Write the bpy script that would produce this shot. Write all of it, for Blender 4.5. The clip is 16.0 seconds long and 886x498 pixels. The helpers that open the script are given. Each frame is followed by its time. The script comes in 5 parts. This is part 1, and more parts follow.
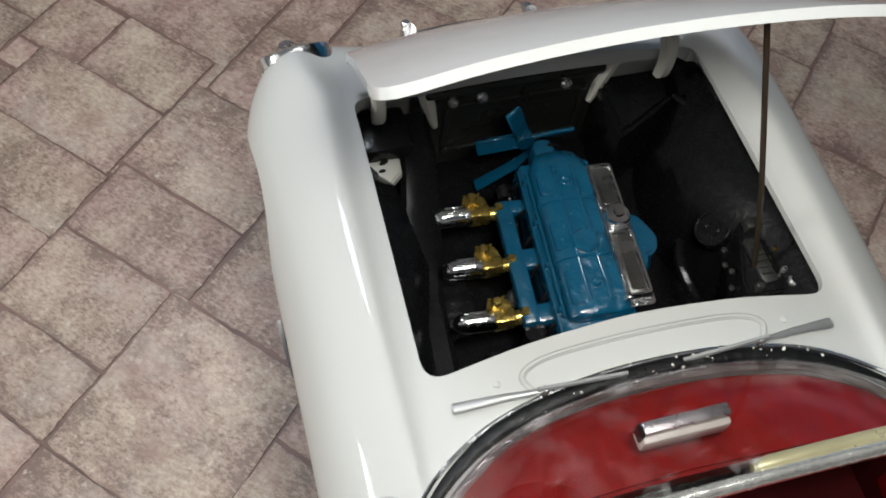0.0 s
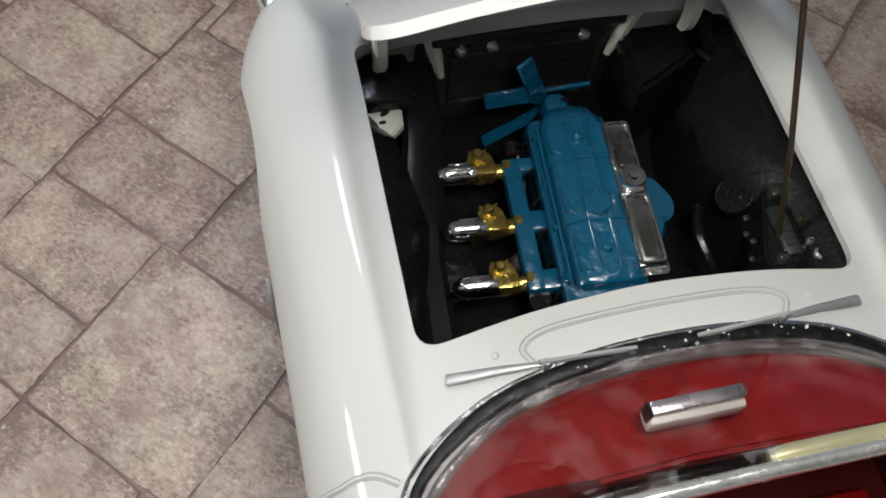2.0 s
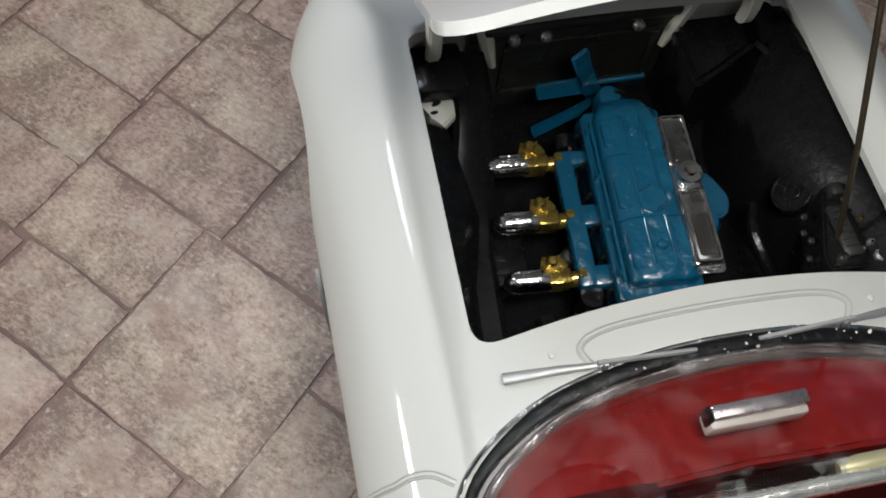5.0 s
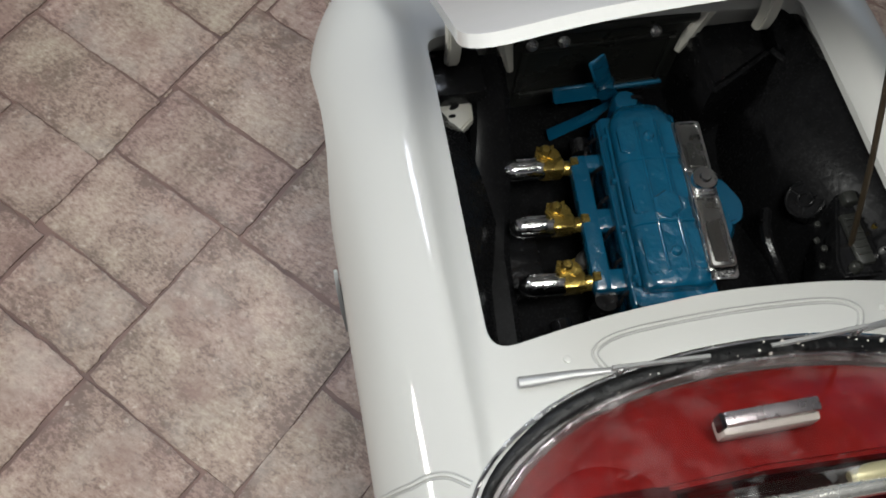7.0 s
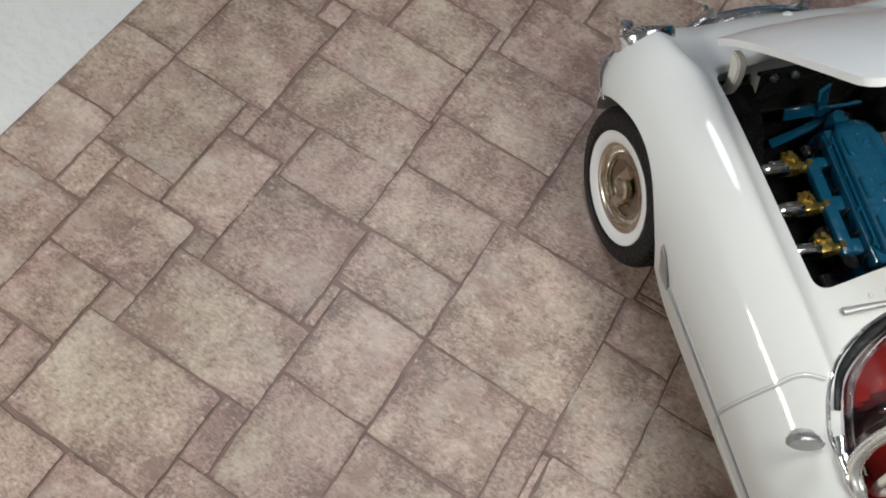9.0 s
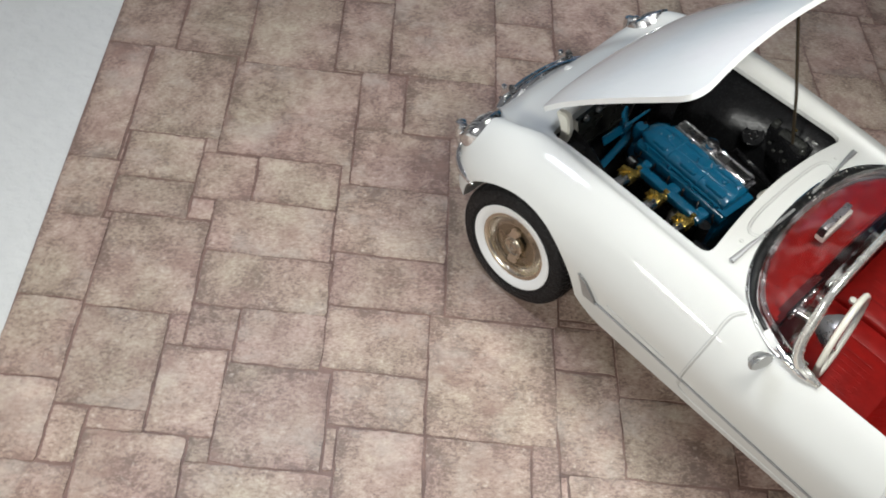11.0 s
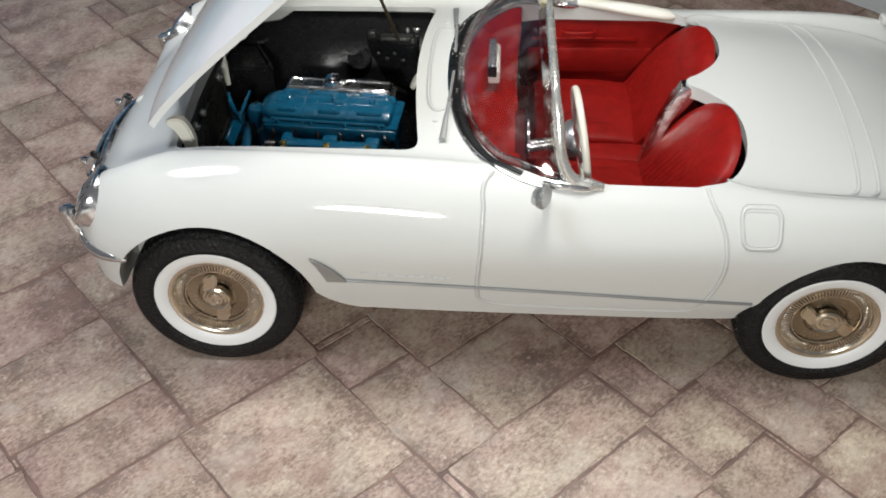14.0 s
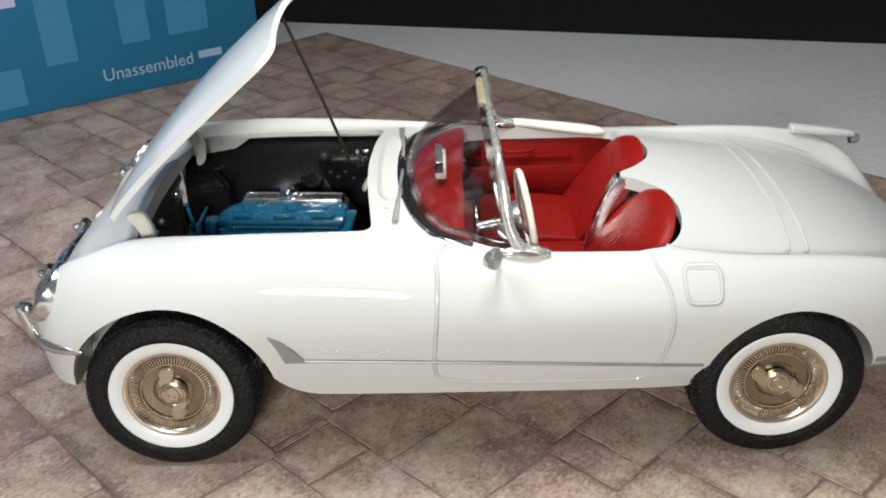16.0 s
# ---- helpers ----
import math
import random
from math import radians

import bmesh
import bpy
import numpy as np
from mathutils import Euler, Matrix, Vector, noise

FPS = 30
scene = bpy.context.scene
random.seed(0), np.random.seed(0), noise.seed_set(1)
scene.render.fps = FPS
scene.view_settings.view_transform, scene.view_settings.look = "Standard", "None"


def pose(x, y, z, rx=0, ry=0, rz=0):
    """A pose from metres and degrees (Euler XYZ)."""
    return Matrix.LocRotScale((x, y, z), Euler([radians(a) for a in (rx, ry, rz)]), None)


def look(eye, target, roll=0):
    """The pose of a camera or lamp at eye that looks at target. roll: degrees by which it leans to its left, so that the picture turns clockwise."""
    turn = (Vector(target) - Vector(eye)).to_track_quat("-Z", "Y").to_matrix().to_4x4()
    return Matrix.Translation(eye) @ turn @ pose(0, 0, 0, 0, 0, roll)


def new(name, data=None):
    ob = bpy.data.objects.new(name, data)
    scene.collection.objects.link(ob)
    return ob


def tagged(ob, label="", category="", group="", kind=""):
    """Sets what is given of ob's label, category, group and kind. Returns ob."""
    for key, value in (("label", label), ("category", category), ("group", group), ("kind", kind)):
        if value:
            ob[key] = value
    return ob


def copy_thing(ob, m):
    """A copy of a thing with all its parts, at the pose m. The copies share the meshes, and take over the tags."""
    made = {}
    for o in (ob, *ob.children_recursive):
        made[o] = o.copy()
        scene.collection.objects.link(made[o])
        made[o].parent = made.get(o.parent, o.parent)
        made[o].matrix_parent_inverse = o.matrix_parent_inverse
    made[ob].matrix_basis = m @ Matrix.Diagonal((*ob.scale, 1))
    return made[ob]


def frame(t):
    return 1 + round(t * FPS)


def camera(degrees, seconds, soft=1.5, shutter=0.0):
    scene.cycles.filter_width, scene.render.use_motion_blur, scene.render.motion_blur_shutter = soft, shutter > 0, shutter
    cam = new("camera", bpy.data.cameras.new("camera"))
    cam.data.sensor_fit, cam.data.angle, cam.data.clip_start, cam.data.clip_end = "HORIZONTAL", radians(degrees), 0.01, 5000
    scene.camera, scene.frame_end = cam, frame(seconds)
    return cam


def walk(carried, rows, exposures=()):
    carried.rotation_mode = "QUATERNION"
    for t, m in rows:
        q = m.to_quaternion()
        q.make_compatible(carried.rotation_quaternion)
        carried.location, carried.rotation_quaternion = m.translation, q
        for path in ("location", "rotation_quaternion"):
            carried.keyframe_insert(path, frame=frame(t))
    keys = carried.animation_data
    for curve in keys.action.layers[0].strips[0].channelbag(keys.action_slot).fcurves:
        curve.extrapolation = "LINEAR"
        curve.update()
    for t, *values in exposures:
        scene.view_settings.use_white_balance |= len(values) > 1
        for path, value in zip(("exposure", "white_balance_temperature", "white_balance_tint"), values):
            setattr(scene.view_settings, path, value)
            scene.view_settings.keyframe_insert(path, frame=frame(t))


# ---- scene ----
cam = camera(50.82, 16.0, soft=1.8, shutter=0.2)
U = 0.04
PATH = [
    (0, (1.7883, -0.9542, 3.2680), (0.8204, -0.5729, 1.5598), 7.51),
    (0.5, (1.7135, -0.8426, 3.1570), (0.7725, -0.4851, 1.4288), 7.57),
    (1, (1.6180, -0.8653, 3.1260), (0.6982, -0.5104, 1.3859), 8.31),
    (1.5, (1.6102, -0.8669, 3.1068), (0.7047, -0.5225, 1.3571), 8.45),
    (2, (1.7084, -0.8808, 3.1141), (0.8087, -0.5450, 1.3598), 8.38),
    (2.5, (1.6786, -0.9108, 3.1413), (0.7831, -0.5783, 1.3841), 8.46),
    (3, (1.6459, -0.9208, 3.1523), (0.7620, -0.5993, 1.3873), 8.14),
    (3.5, (1.6610, -0.9633, 3.1305), (0.7756, -0.6448, 1.3657), 8.29),
    (4, (1.6372, -0.9549, 3.0976), (0.7569, -0.6469, 1.3283), 8.05),
    (6.5, (1.6346, -0.9878, 3.1028), (0.7757, -0.7062, 1.3187), 7.98),
    (7, (1.6176, -0.9920, 3.1417), (0.7628, -0.7170, 1.3546), 7.85),
    (7.5, (1.5958, -1.0017, 3.1822), (0.7515, -0.7305, 1.3895), 7.97),
    (8, (1.6543, -1.4018, 3.4429), (0.8123, -1.1205, 1.6507), 8.69),
    (8.5, (1.8102, -1.9855, 3.7205), (0.9805, -1.6648, 1.9292), 10.69),
    (8.7, (1.8274, -2.2467, 3.7605), (0.9933, -1.8838, 1.9793), 12.52),
    (10.8, (1.7248, -3.4654, 4.2654), (0.9257, -2.5538, 2.6747), 9.94),
    (11, (1.6641, -3.5059, 4.2919), (0.9036, -2.5565, 2.7044), 9.83),
    (11.5, (1.3346, -3.4926, 4.1707), (0.7188, -2.3138, 2.6770), 7.70),
    (12, (1.2370, -3.6025, 4.0796), (0.7985, -2.3020, 2.6248), 5.17),
    (12.5, (1.0639, -3.6456, 3.8147), (0.7856, -2.2746, 2.3854), 3.35),
    (13, (1.0403, -3.6681, 3.5478), (0.8686, -2.2394, 2.1588), 0.92),
    (13.5, (1.0691, -3.7046, 3.2778), (0.9238, -2.2424, 1.9211), -1.10),
    (14, (1.2115, -3.6210, 3.1871), (1.0941, -2.1388, 1.8495), -1.57),
    (14.5, (1.2347, -3.6625, 3.1892), (1.1592, -2.1541, 1.8780), -1.60),
    (15, (1.1067, -3.8882, 3.2886), (1.0748, -2.2822, 2.0971), -1.70),
    (15.5, (1.1845, -4.0776, 3.0755), (1.1718, -2.4022, 1.9833), -1.21),
    (16, (1.1852, -4.0746, 2.7369), (1.1809, -2.3077, 1.7998), -1.67),
]
EXPOSURES = [(0, -0.76), (4.0, -0.89), (7.5, -0.95), (8.0, -1.06), (8.7, -0.92), (10.8, -0.44), (11.2, -0.38), (11.6, -0.27), (12.3, -0.25), (13.0, -0.28), (14.2, -0.40), (15.3, -0.31), (16.0, -0.12)]
walk(cam, [(t, look([U * v for v in eye], [U * v for v in target], roll)) for t, eye, target, roll in PATH], EXPOSURES)

# Everything is written in the metres of the full-size car; U brings it to the size of the 1:25 kit.
# ---- world and light ----
world = bpy.data.worlds.new("room")
scene.world = world
world.use_nodes = True
world.node_tree.nodes["Background"].inputs[0].default_value = (0.91, 0.90, 0.97, 1)
world.node_tree.nodes["Background"].inputs[1].default_value = 0.24


def area_lamp(name, eye, target, size_x, size_y, watts, colour):
    data = bpy.data.lights.new(name, "AREA")
    data.shape, data.size, data.size_y, data.energy, data.color = "ELLIPSE", size_x, size_y, watts, colour
    ob = new(name, data)
    ob.matrix_world = look(eye, target)
    return ob


# Unseen soft fill, added low over the car.
area_lamp("overhead_fill_lamp", (0.06, 0.003, 0.29), (0.055, 0.0, 0.0), 0.22, 0.09, 0.18, (0.985, 1.0, 0.965))
area_lamp("window_side_lamp", (-0.07, -0.062, 0.215), (-0.005, -0.01, 0.03), 0.05, 0.05, 0.30, (0.80, 0.875, 1.0))
# Two fixed lamps added in place of the phone light carried beside the camera.
area_lamp("stand_in_lamp_above_car", (0.058, -0.012, 0.136), (0.025, -0.016, 0.0), 0.040, 0.030, 0.150, (0.99, 1.0, 0.955))
area_lamp("stand_in_lamp_beside_car", (0.012, -0.300, 0.140), (0.030, 0.010, 0.000), 0.070, 0.028, 0.84, (0.99, 1.0, 0.955))

# ---- materials ----


def mat(name, colour, rough=0.5, metal=0.0, coat=0.0, spots=0.0, scale=40.0, bump=0.0, bump_scale=300.0, spread=0.0, spec=0.5, deep=0.0004):
    """A principled material with two scales of variation: spots changes the colour, spread the roughness."""
    m = bpy.data.materials.new(name)
    m.use_nodes = True
    nt = m.node_tree
    b = nt.nodes["Principled BSDF"]
    b.inputs["Base Color"].default_value = (*colour, 1)
    b.inputs["Roughness"].default_value = rough
    b.inputs["Metallic"].default_value = metal
    b.inputs["Coat Weight"].default_value = coat
    b.inputs["Coat Roughness"].default_value = 0.055
    b.inputs["Specular IOR Level"].default_value = spec
    tc = nt.nodes.new("ShaderNodeTexCoord")
    if spots:
        n1 = nt.nodes.new("ShaderNodeTexNoise")
        n1.inputs["Scale"].default_value = scale
        n1.inputs["Detail"].default_value = 8
        nt.links.new(tc.outputs["Object"], n1.inputs["Vector"])
        mix = nt.nodes.new("ShaderNodeMix")
        mix.data_type = "RGBA"
        mix.inputs[6].default_value = (*[c * (1 - spots) for c in colour], 1)
        mix.inputs[7].default_value = (*[min(1, c * (1 + spots)) for c in colour], 1)
        nt.links.new(n1.outputs["Fac"], mix.inputs[0])
        nt.links.new(mix.outputs[2], b.inputs["Base Color"])
    if spread:
        n2 = nt.nodes.new("ShaderNodeTexNoise")
        n2.inputs["Scale"].default_value = scale * 3
        n2.inputs["Detail"].default_value = 6
        nt.links.new(tc.outputs["Object"], n2.inputs["Vector"])
        r = nt.nodes.new("ShaderNodeMapRange")
        r.inputs[1].default_value, r.inputs[2].default_value = 0.3, 0.7
        r.inputs[3].default_value, r.inputs[4].default_value = max(0.02, rough - spread), min(1, rough + spread)
        nt.links.new(n2.outputs["Fac"], r.inputs[0])
        nt.links.new(r.outputs[0], b.inputs["Roughness"])
    if bump:
        n3 = nt.nodes.new("ShaderNodeTexNoise")
        n3.inputs["Scale"].default_value = bump_scale
        n3.inputs["Detail"].default_value = 5
        nt.links.new(tc.outputs["Object"], n3.inputs["Vector"])
        bp = nt.nodes.new("ShaderNodeBump")
        bp.inputs["Strength"].default_value = bump
        bp.inputs["Distance"].default_value = deep
        nt.links.new(n3.outputs["Fac"], bp.inputs["Height"])
        nt.links.new(bp.outputs[0], b.inputs["Normal"])
    return m


WHITE = mat("white_paint", (0.490, 0.490, 0.468), 0.60, coat=0.55, spec=0.25, spots=0.025, scale=45, spread=0.05, bump=0.3, bump_scale=320, deep=0.00010)
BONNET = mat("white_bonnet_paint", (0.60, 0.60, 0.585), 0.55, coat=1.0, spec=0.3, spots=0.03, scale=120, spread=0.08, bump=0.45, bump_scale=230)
# Grey that paints the shade in the white body's seams and creases.
LINE = mat("seam_shade_grey", (0.38, 0.38, 0.37), 0.5, spots=0.1, scale=200)
BLACK = mat("black_plastic", (0.007, 0.007, 0.0075), 0.20, spots=0.5, scale=400, spread=0.10, bump=0.9, bump_scale=330, spec=0.36)
BAY_BLACK = mat("satin_black_paint", (0.0075, 0.0075, 0.008), 0.24, spots=0.7, scale=900, spread=0.08, bump=0.4, bump_scale=800, spec=0.085, deep=0.00010)
BLUE = mat("engine_blue_paint", (0.0035, 0.080, 0.155), 0.18, coat=1.0, spots=0.2, scale=200, spread=0.1, bump=1.0, bump_scale=420, deep=0.0006)
CHROME = mat("chrome", (0.82, 0.82, 0.82), 0.12, 1.0, spots=0.1, scale=200, spread=0.07, bump=0.9, bump_scale=190, deep=0.0007)
BRIGHT = mat("bright_plating", (0.66, 0.66, 0.655), 0.20, 1.0, spots=0.2, scale=180, spread=0.12, bump=1.0, bump_scale=110)
RAIL = mat("scuffed_chrome", (0.72, 0.71, 0.66), 0.24, 0.8, spots=0.2, scale=160, spread=0.08, bump=1.0, bump_scale=95, deep=0.0008)
GASKET = mat("glue_flecked_black_rubber", (0.005, 0.005, 0.005), 0.42, spots=0.5, scale=900, spread=0.15, bump=1.0, bump_scale=700, spec=0.22, deep=0.0003)
GRILLE_GREY = mat("radiator_black", (0.024, 0.025, 0.022), 0.34, spots=0.3, scale=60, spread=0.15, bump=0.3)
STEEL = mat("dull_silver", (0.48, 0.48, 0.47), 0.30, 0.85, spots=0.15, scale=120, spread=0.12, bump=0.15)
LENS = mat("grey_lens", (0.13, 0.135, 0.14), 0.30, 0.4, spots=0.3, scale=250, spread=0.1, bump=0.6, bump_scale=300)
TRIM = mat("satin_silver_trim", (0.27, 0.27, 0.265), 0.36, 0.55, spots=0.1, scale=120, spread=0.08)
GLUE = mat("yellowed_glue", (0.44, 0.40, 0.24), 0.35, 0.5, spots=0.35, scale=160, spread=0.1, bump=0.5, bump_scale=150)
WIPER = mat("wiper_silver", (0.36, 0.36, 0.355), 0.42, 0.6, spots=0.25, scale=200, spread=0.1)
TANK = mat("tank_chrome", (0.36, 0.355, 0.34), 0.26, 1.0, spots=0.2, scale=120, spread=0.12, bump=0.4, bump_scale=120)
BRASS = mat("brass_paint", (0.46, 0.33, 0.085), 0.25, 0.9, spots=0.3, scale=200, spread=0.12, bump=0.9, bump_scale=380, deep=0.0005)
GOLD = mat("champagne_gold_plating", (0.60, 0.53, 0.42), 0.23, 1.0, spots=0.12, scale=150, spread=0.06)
BRONZE = mat("bronze_plating", (0.30, 0.25, 0.18), 0.28, 1.0, spots=0.2, scale=150, spread=0.08)
RUBBER = mat("tyre_rubber", (0.0055, 0.0055, 0.006), 0.38, spots=0.6, scale=1500, spread=0.18, bump=1.0, bump_scale=1500, spec=0.22, deep=0.0005)
WALL_W = mat("whitewall", (0.62, 0.62, 0.61), 0.45, spots=0.04, scale=80)
# The visor's dark red; elsewhere it puts cockpit shade into the colour.
MAROON = mat("maroon_paint_and_shade", (0.055, 0.003, 0.004), 0.75, spec=0.12, spots=0.4, scale=80, spread=0.1, bump=0.3)
RED = mat("red_interior_paint", (0.195, 0.0064, 0.0050), 0.42, spec=0.13,  spots=0.36, scale=420, spread=0.10, bump=0.6, bump_scale=600, deep=0.0002)
CREAM = mat("cream_plastic", (0.60, 0.58, 0.51), 0.35, spots=0.05)
WIRE = mat("wire_brown", (0.065, 0.048, 0.030), 0.45, 0.6, spots=0.3, scale=300)
FOAM = mat("polystyrene_foam", (0.56, 0.56, 0.54), 0.75, spots=0.07, scale=160, bump=0.9, bump_scale=420)
DARK = mat("dark_table", (0.015, 0.014, 0.014), 0.6, spots=0.3, scale=10)
BOXBLUE = mat("box_blue_card", (0.010, 0.125, 0.235), 0.40, spots=0.06, scale=12, spread=0.05)
BOXLIGHT = mat("box_light_blue_print", (0.035, 0.18, 0.31), 0.40, spots=0.06, scale=12)
BOXLILAC = mat("box_lilac_print", (0.45, 0.42, 0.62), 0.40, spots=0.06, scale=12)
PRINTW = mat("white_print", (0.26, 0.37, 0.47), 0.45)
JOINT = mat("printed_joint", (0.165, 0.100, 0.082), 0.5, spots=0.9, scale=110, bump=0.4, bump_scale=400)


def glass_mat(name, tint, rough, haze):
    """Thin clear plastic: see-through, glossier at a slant, with smeared dull patches."""
    m = bpy.data.materials.new(name)
    m.use_nodes = True
    nt = m.node_tree
    nt.nodes.remove(nt.nodes["Principled BSDF"])
    out = nt.nodes["Material Output"]
    tr = nt.nodes.new("ShaderNodeBsdfTransparent")
    tr.inputs[0].default_value = (*tint, 1)
    gl = nt.nodes.new("ShaderNodeBsdfGlossy")
    gl.inputs["Roughness"].default_value = rough
    lw = nt.nodes.new("ShaderNodeLayerWeight")
    lw.inputs[0].default_value = 0.5
    pw = nt.nodes.new("ShaderNodeMath")
    pw.operation = "POWER"
    pw.inputs[1].default_value = 4.0
    nt.links.new(lw.outputs["Facing"], pw.inputs[0])
    sc = nt.nodes.new("ShaderNodeMath")
    sc.operation = "MULTIPLY_ADD"
    sc.inputs[1].default_value, sc.inputs[2].default_value = 0.45, 0.03
    nt.links.new(pw.outputs[0], sc.inputs[0])
    mx = nt.nodes.new("ShaderNodeMixShader")
    nt.links.new(sc.outputs[0], mx.inputs[0])
    nt.links.new(tr.outputs[0], mx.inputs[1])
    nt.links.new(gl.outputs[0], mx.inputs[2])
    df = nt.nodes.new("ShaderNodeBsdfDiffuse")
    df.inputs[0].default_value = (0.8, 0.8, 0.78, 1)
    tc = nt.nodes.new("ShaderNodeTexCoord")
    nz = nt.nodes.new("ShaderNodeTexNoise")
    nz.inputs["Scale"].default_value, nz.inputs["Detail"].default_value = 230.0, 9
    nt.links.new(tc.outputs["Object"], nz.inputs["Vector"])
    mr = nt.nodes.new("ShaderNodeMapRange")
    mr.inputs[1].default_value, mr.inputs[2].default_value = 0.50, 0.78
    mr.inputs[3].default_value, mr.inputs[4].default_value = 0.0, haze
    nt.links.new(nz.outputs["Fac"], mr.inputs[0])
    mp = nt.nodes.new("ShaderNodeMapping")
    mp.inputs["Scale"].default_value = (1.0, 0.35, 1.6)
    nt.links.new(tc.outputs["Object"], mp.inputs[0])
    n2 = nt.nodes.new("ShaderNodeTexNoise")
    n2.inputs["Scale"].default_value, n2.inputs["Detail"].default_value, n2.inputs["Roughness"].default_value = 620.0, 7, 0.7
    nt.links.new(mp.outputs[0], n2.inputs["Vector"])
    m3 = nt.nodes.new("ShaderNodeMapRange")
    m3.inputs[1].default_value, m3.inputs[2].default_value = 0.62, 0.74
    m3.inputs[3].default_value, m3.inputs[4].default_value = 0.0, 0.10
    nt.links.new(n2.outputs["Fac"], m3.inputs[0])
    both = nt.nodes.new("ShaderNodeMath")
    both.use_clamp = True
    nt.links.new(mr.outputs[0], both.inputs[0])
    nt.links.new(m3.outputs[0], both.inputs[1])
    m2 = nt.nodes.new("ShaderNodeMixShader")
    nt.links.new(both.outputs[0], m2.inputs[0])
    nt.links.new(mx.outputs[0], m2.inputs[1])
    nt.links.new(df.outputs[0], m2.inputs[2])
    nt.links.new(m2.outputs[0], out.inputs[0])
    return m


GLASS = glass_mat("clear_plastic", (0.87, 0.835, 0.85), 0.06, 0.03)
GLASS_EDGE = glass_mat("thick_clear_plastic_edge", (0.74, 0.74, 0.70), 0.08, 0.45)


def stone_mat():
    """Brown printed stone: broad clouds, mottling and fine grain, different on each stone."""
    m = bpy.data.materials.new("printed_stone")
    m.use_nodes = True
    nt = m.node_tree
    link = nt.links.new
    b = nt.nodes["Principled BSDF"]
    b.inputs["Roughness"].default_value = 0.42
    tc = nt.nodes.new("ShaderNodeTexCoord")
    info = nt.nodes.new("ShaderNodeObjectInfo")
    far = nt.nodes.new("ShaderNodeMath")
    far.operation = "MULTIPLY"
    far.inputs[1].default_value = 7.0
    link(info.outputs["Random"], far.inputs[0])
    add = nt.nodes.new("ShaderNodeVectorMath")
    link(tc.outputs["Object"], add.inputs[0])
    link(far.outputs[0], add.inputs[1])

    def noise_at(scale, detail, rough, stretch=(1, 1, 1)):
        mp = nt.nodes.new("ShaderNodeMapping")
        mp.inputs["Scale"].default_value = stretch
        mp.inputs["Rotation"].default_value = (0, 0, radians(4))
        link(add.outputs[0], mp.inputs[0])
        n = nt.nodes.new("ShaderNodeTexNoise")
        n.inputs["Scale"].default_value, n.inputs["Detail"].default_value, n.inputs["Roughness"].default_value = scale, detail, rough
        link(mp.outputs[0], n.inputs["Vector"])
        return n.outputs["Fac"]

    def weigh(x, w, plus=None):
        n = nt.nodes.new("ShaderNodeMath")
        n.operation = "MULTIPLY_ADD"
        n.inputs[1].default_value, n.inputs[2].default_value = w, 0.0
        link(x, n.inputs[0])
        if plus:
            link(plus, n.inputs[2])
        return n.outputs[0]

    grain = noise_at(1900.0, 4, 0.75, (1, 0.5, 1))
    total = weigh(noise_at(62.0, 6, 0.6), 0.30, weigh(noise_at(210.0, 8, 0.74), 0.30, weigh(grain, 0.40)))
    # dirt printed along the rim of each stone
    sep = nt.nodes.new("ShaderNodeSeparateXYZ")
    link(tc.outputs["Generated"], sep.inputs[0])
    rims = []
    for k in (0, 1):
        c = nt.nodes.new("ShaderNodeMath")
        c.operation = "SUBTRACT"
        c.inputs[1].default_value = 0.5
        link(sep.outputs[k], c.inputs[0])
        a = nt.nodes.new("ShaderNodeMath")
        a.operation = "ABSOLUTE"
        link(c.outputs[0], a.inputs[0])
        rims.append(a.outputs[0])
    far_out = nt.nodes.new("ShaderNodeMath")
    far_out.operation = "MAXIMUM"
    link(rims[0], far_out.inputs[0])
    link(rims[1], far_out.inputs[1])
    rough_rim = weigh(noise_at(110.0, 6, 0.7), 0.26, far_out.outputs[0])
    rim = nt.nodes.new("ShaderNodeMapRange")
    rim.inputs[1].default_value, rim.inputs[2].default_value = 0.50, 0.68
    rim.inputs[3].default_value, rim.inputs[4].default_value = 0.0, -0.08
    link(rough_rim, rim.inputs[0])
    total = weigh(rim.outputs[0], 1.0, total)
    ramp = nt.nodes.new("ShaderNodeValToRGB")
    lo, hi = ramp.color_ramp.elements
    lo.position, lo.color = 0.42, (0.166, 0.119, 0.098, 1)
    hi.position, hi.color = 0.585, (0.465, 0.390, 0.322, 1)
    mid = ramp.color_ramp.elements.new(0.49)
    mid.color = (0.322, 0.241, 0.198, 1)
    link(total, ramp.inputs[0])
    hsv = nt.nodes.new("ShaderNodeHueSaturation")
    mr = nt.nodes.new("ShaderNodeMapRange")
    mr.inputs[3].default_value, mr.inputs[4].default_value = 0.90, 1.10
    link(info.outputs["Random"], mr.inputs[0])
    link(mr.outputs[0], hsv.inputs["Value"])
    # a pinker and an olive cast drift over the print
    cast = nt.nodes.new("ShaderNodeMix")
    cast.data_type, cast.blend_type = "RGBA", "MULTIPLY"
    cast.inputs[0].default_value = 1.0
    tone = nt.nodes.new("ShaderNodeValToRGB")
    tone.color_ramp.elements[0].position, tone.color_ramp.elements[0].color = 0.36, (0.985, 1.0, 0.93, 1)
    tone.color_ramp.elements[1].position, tone.color_ramp.elements[1].color = 0.64, (1.05, 0.945, 0.955, 1)
    link(noise_at(38.0, 3, 0.5), tone.inputs[0])
    link(ramp.outputs[0], cast.inputs[6])
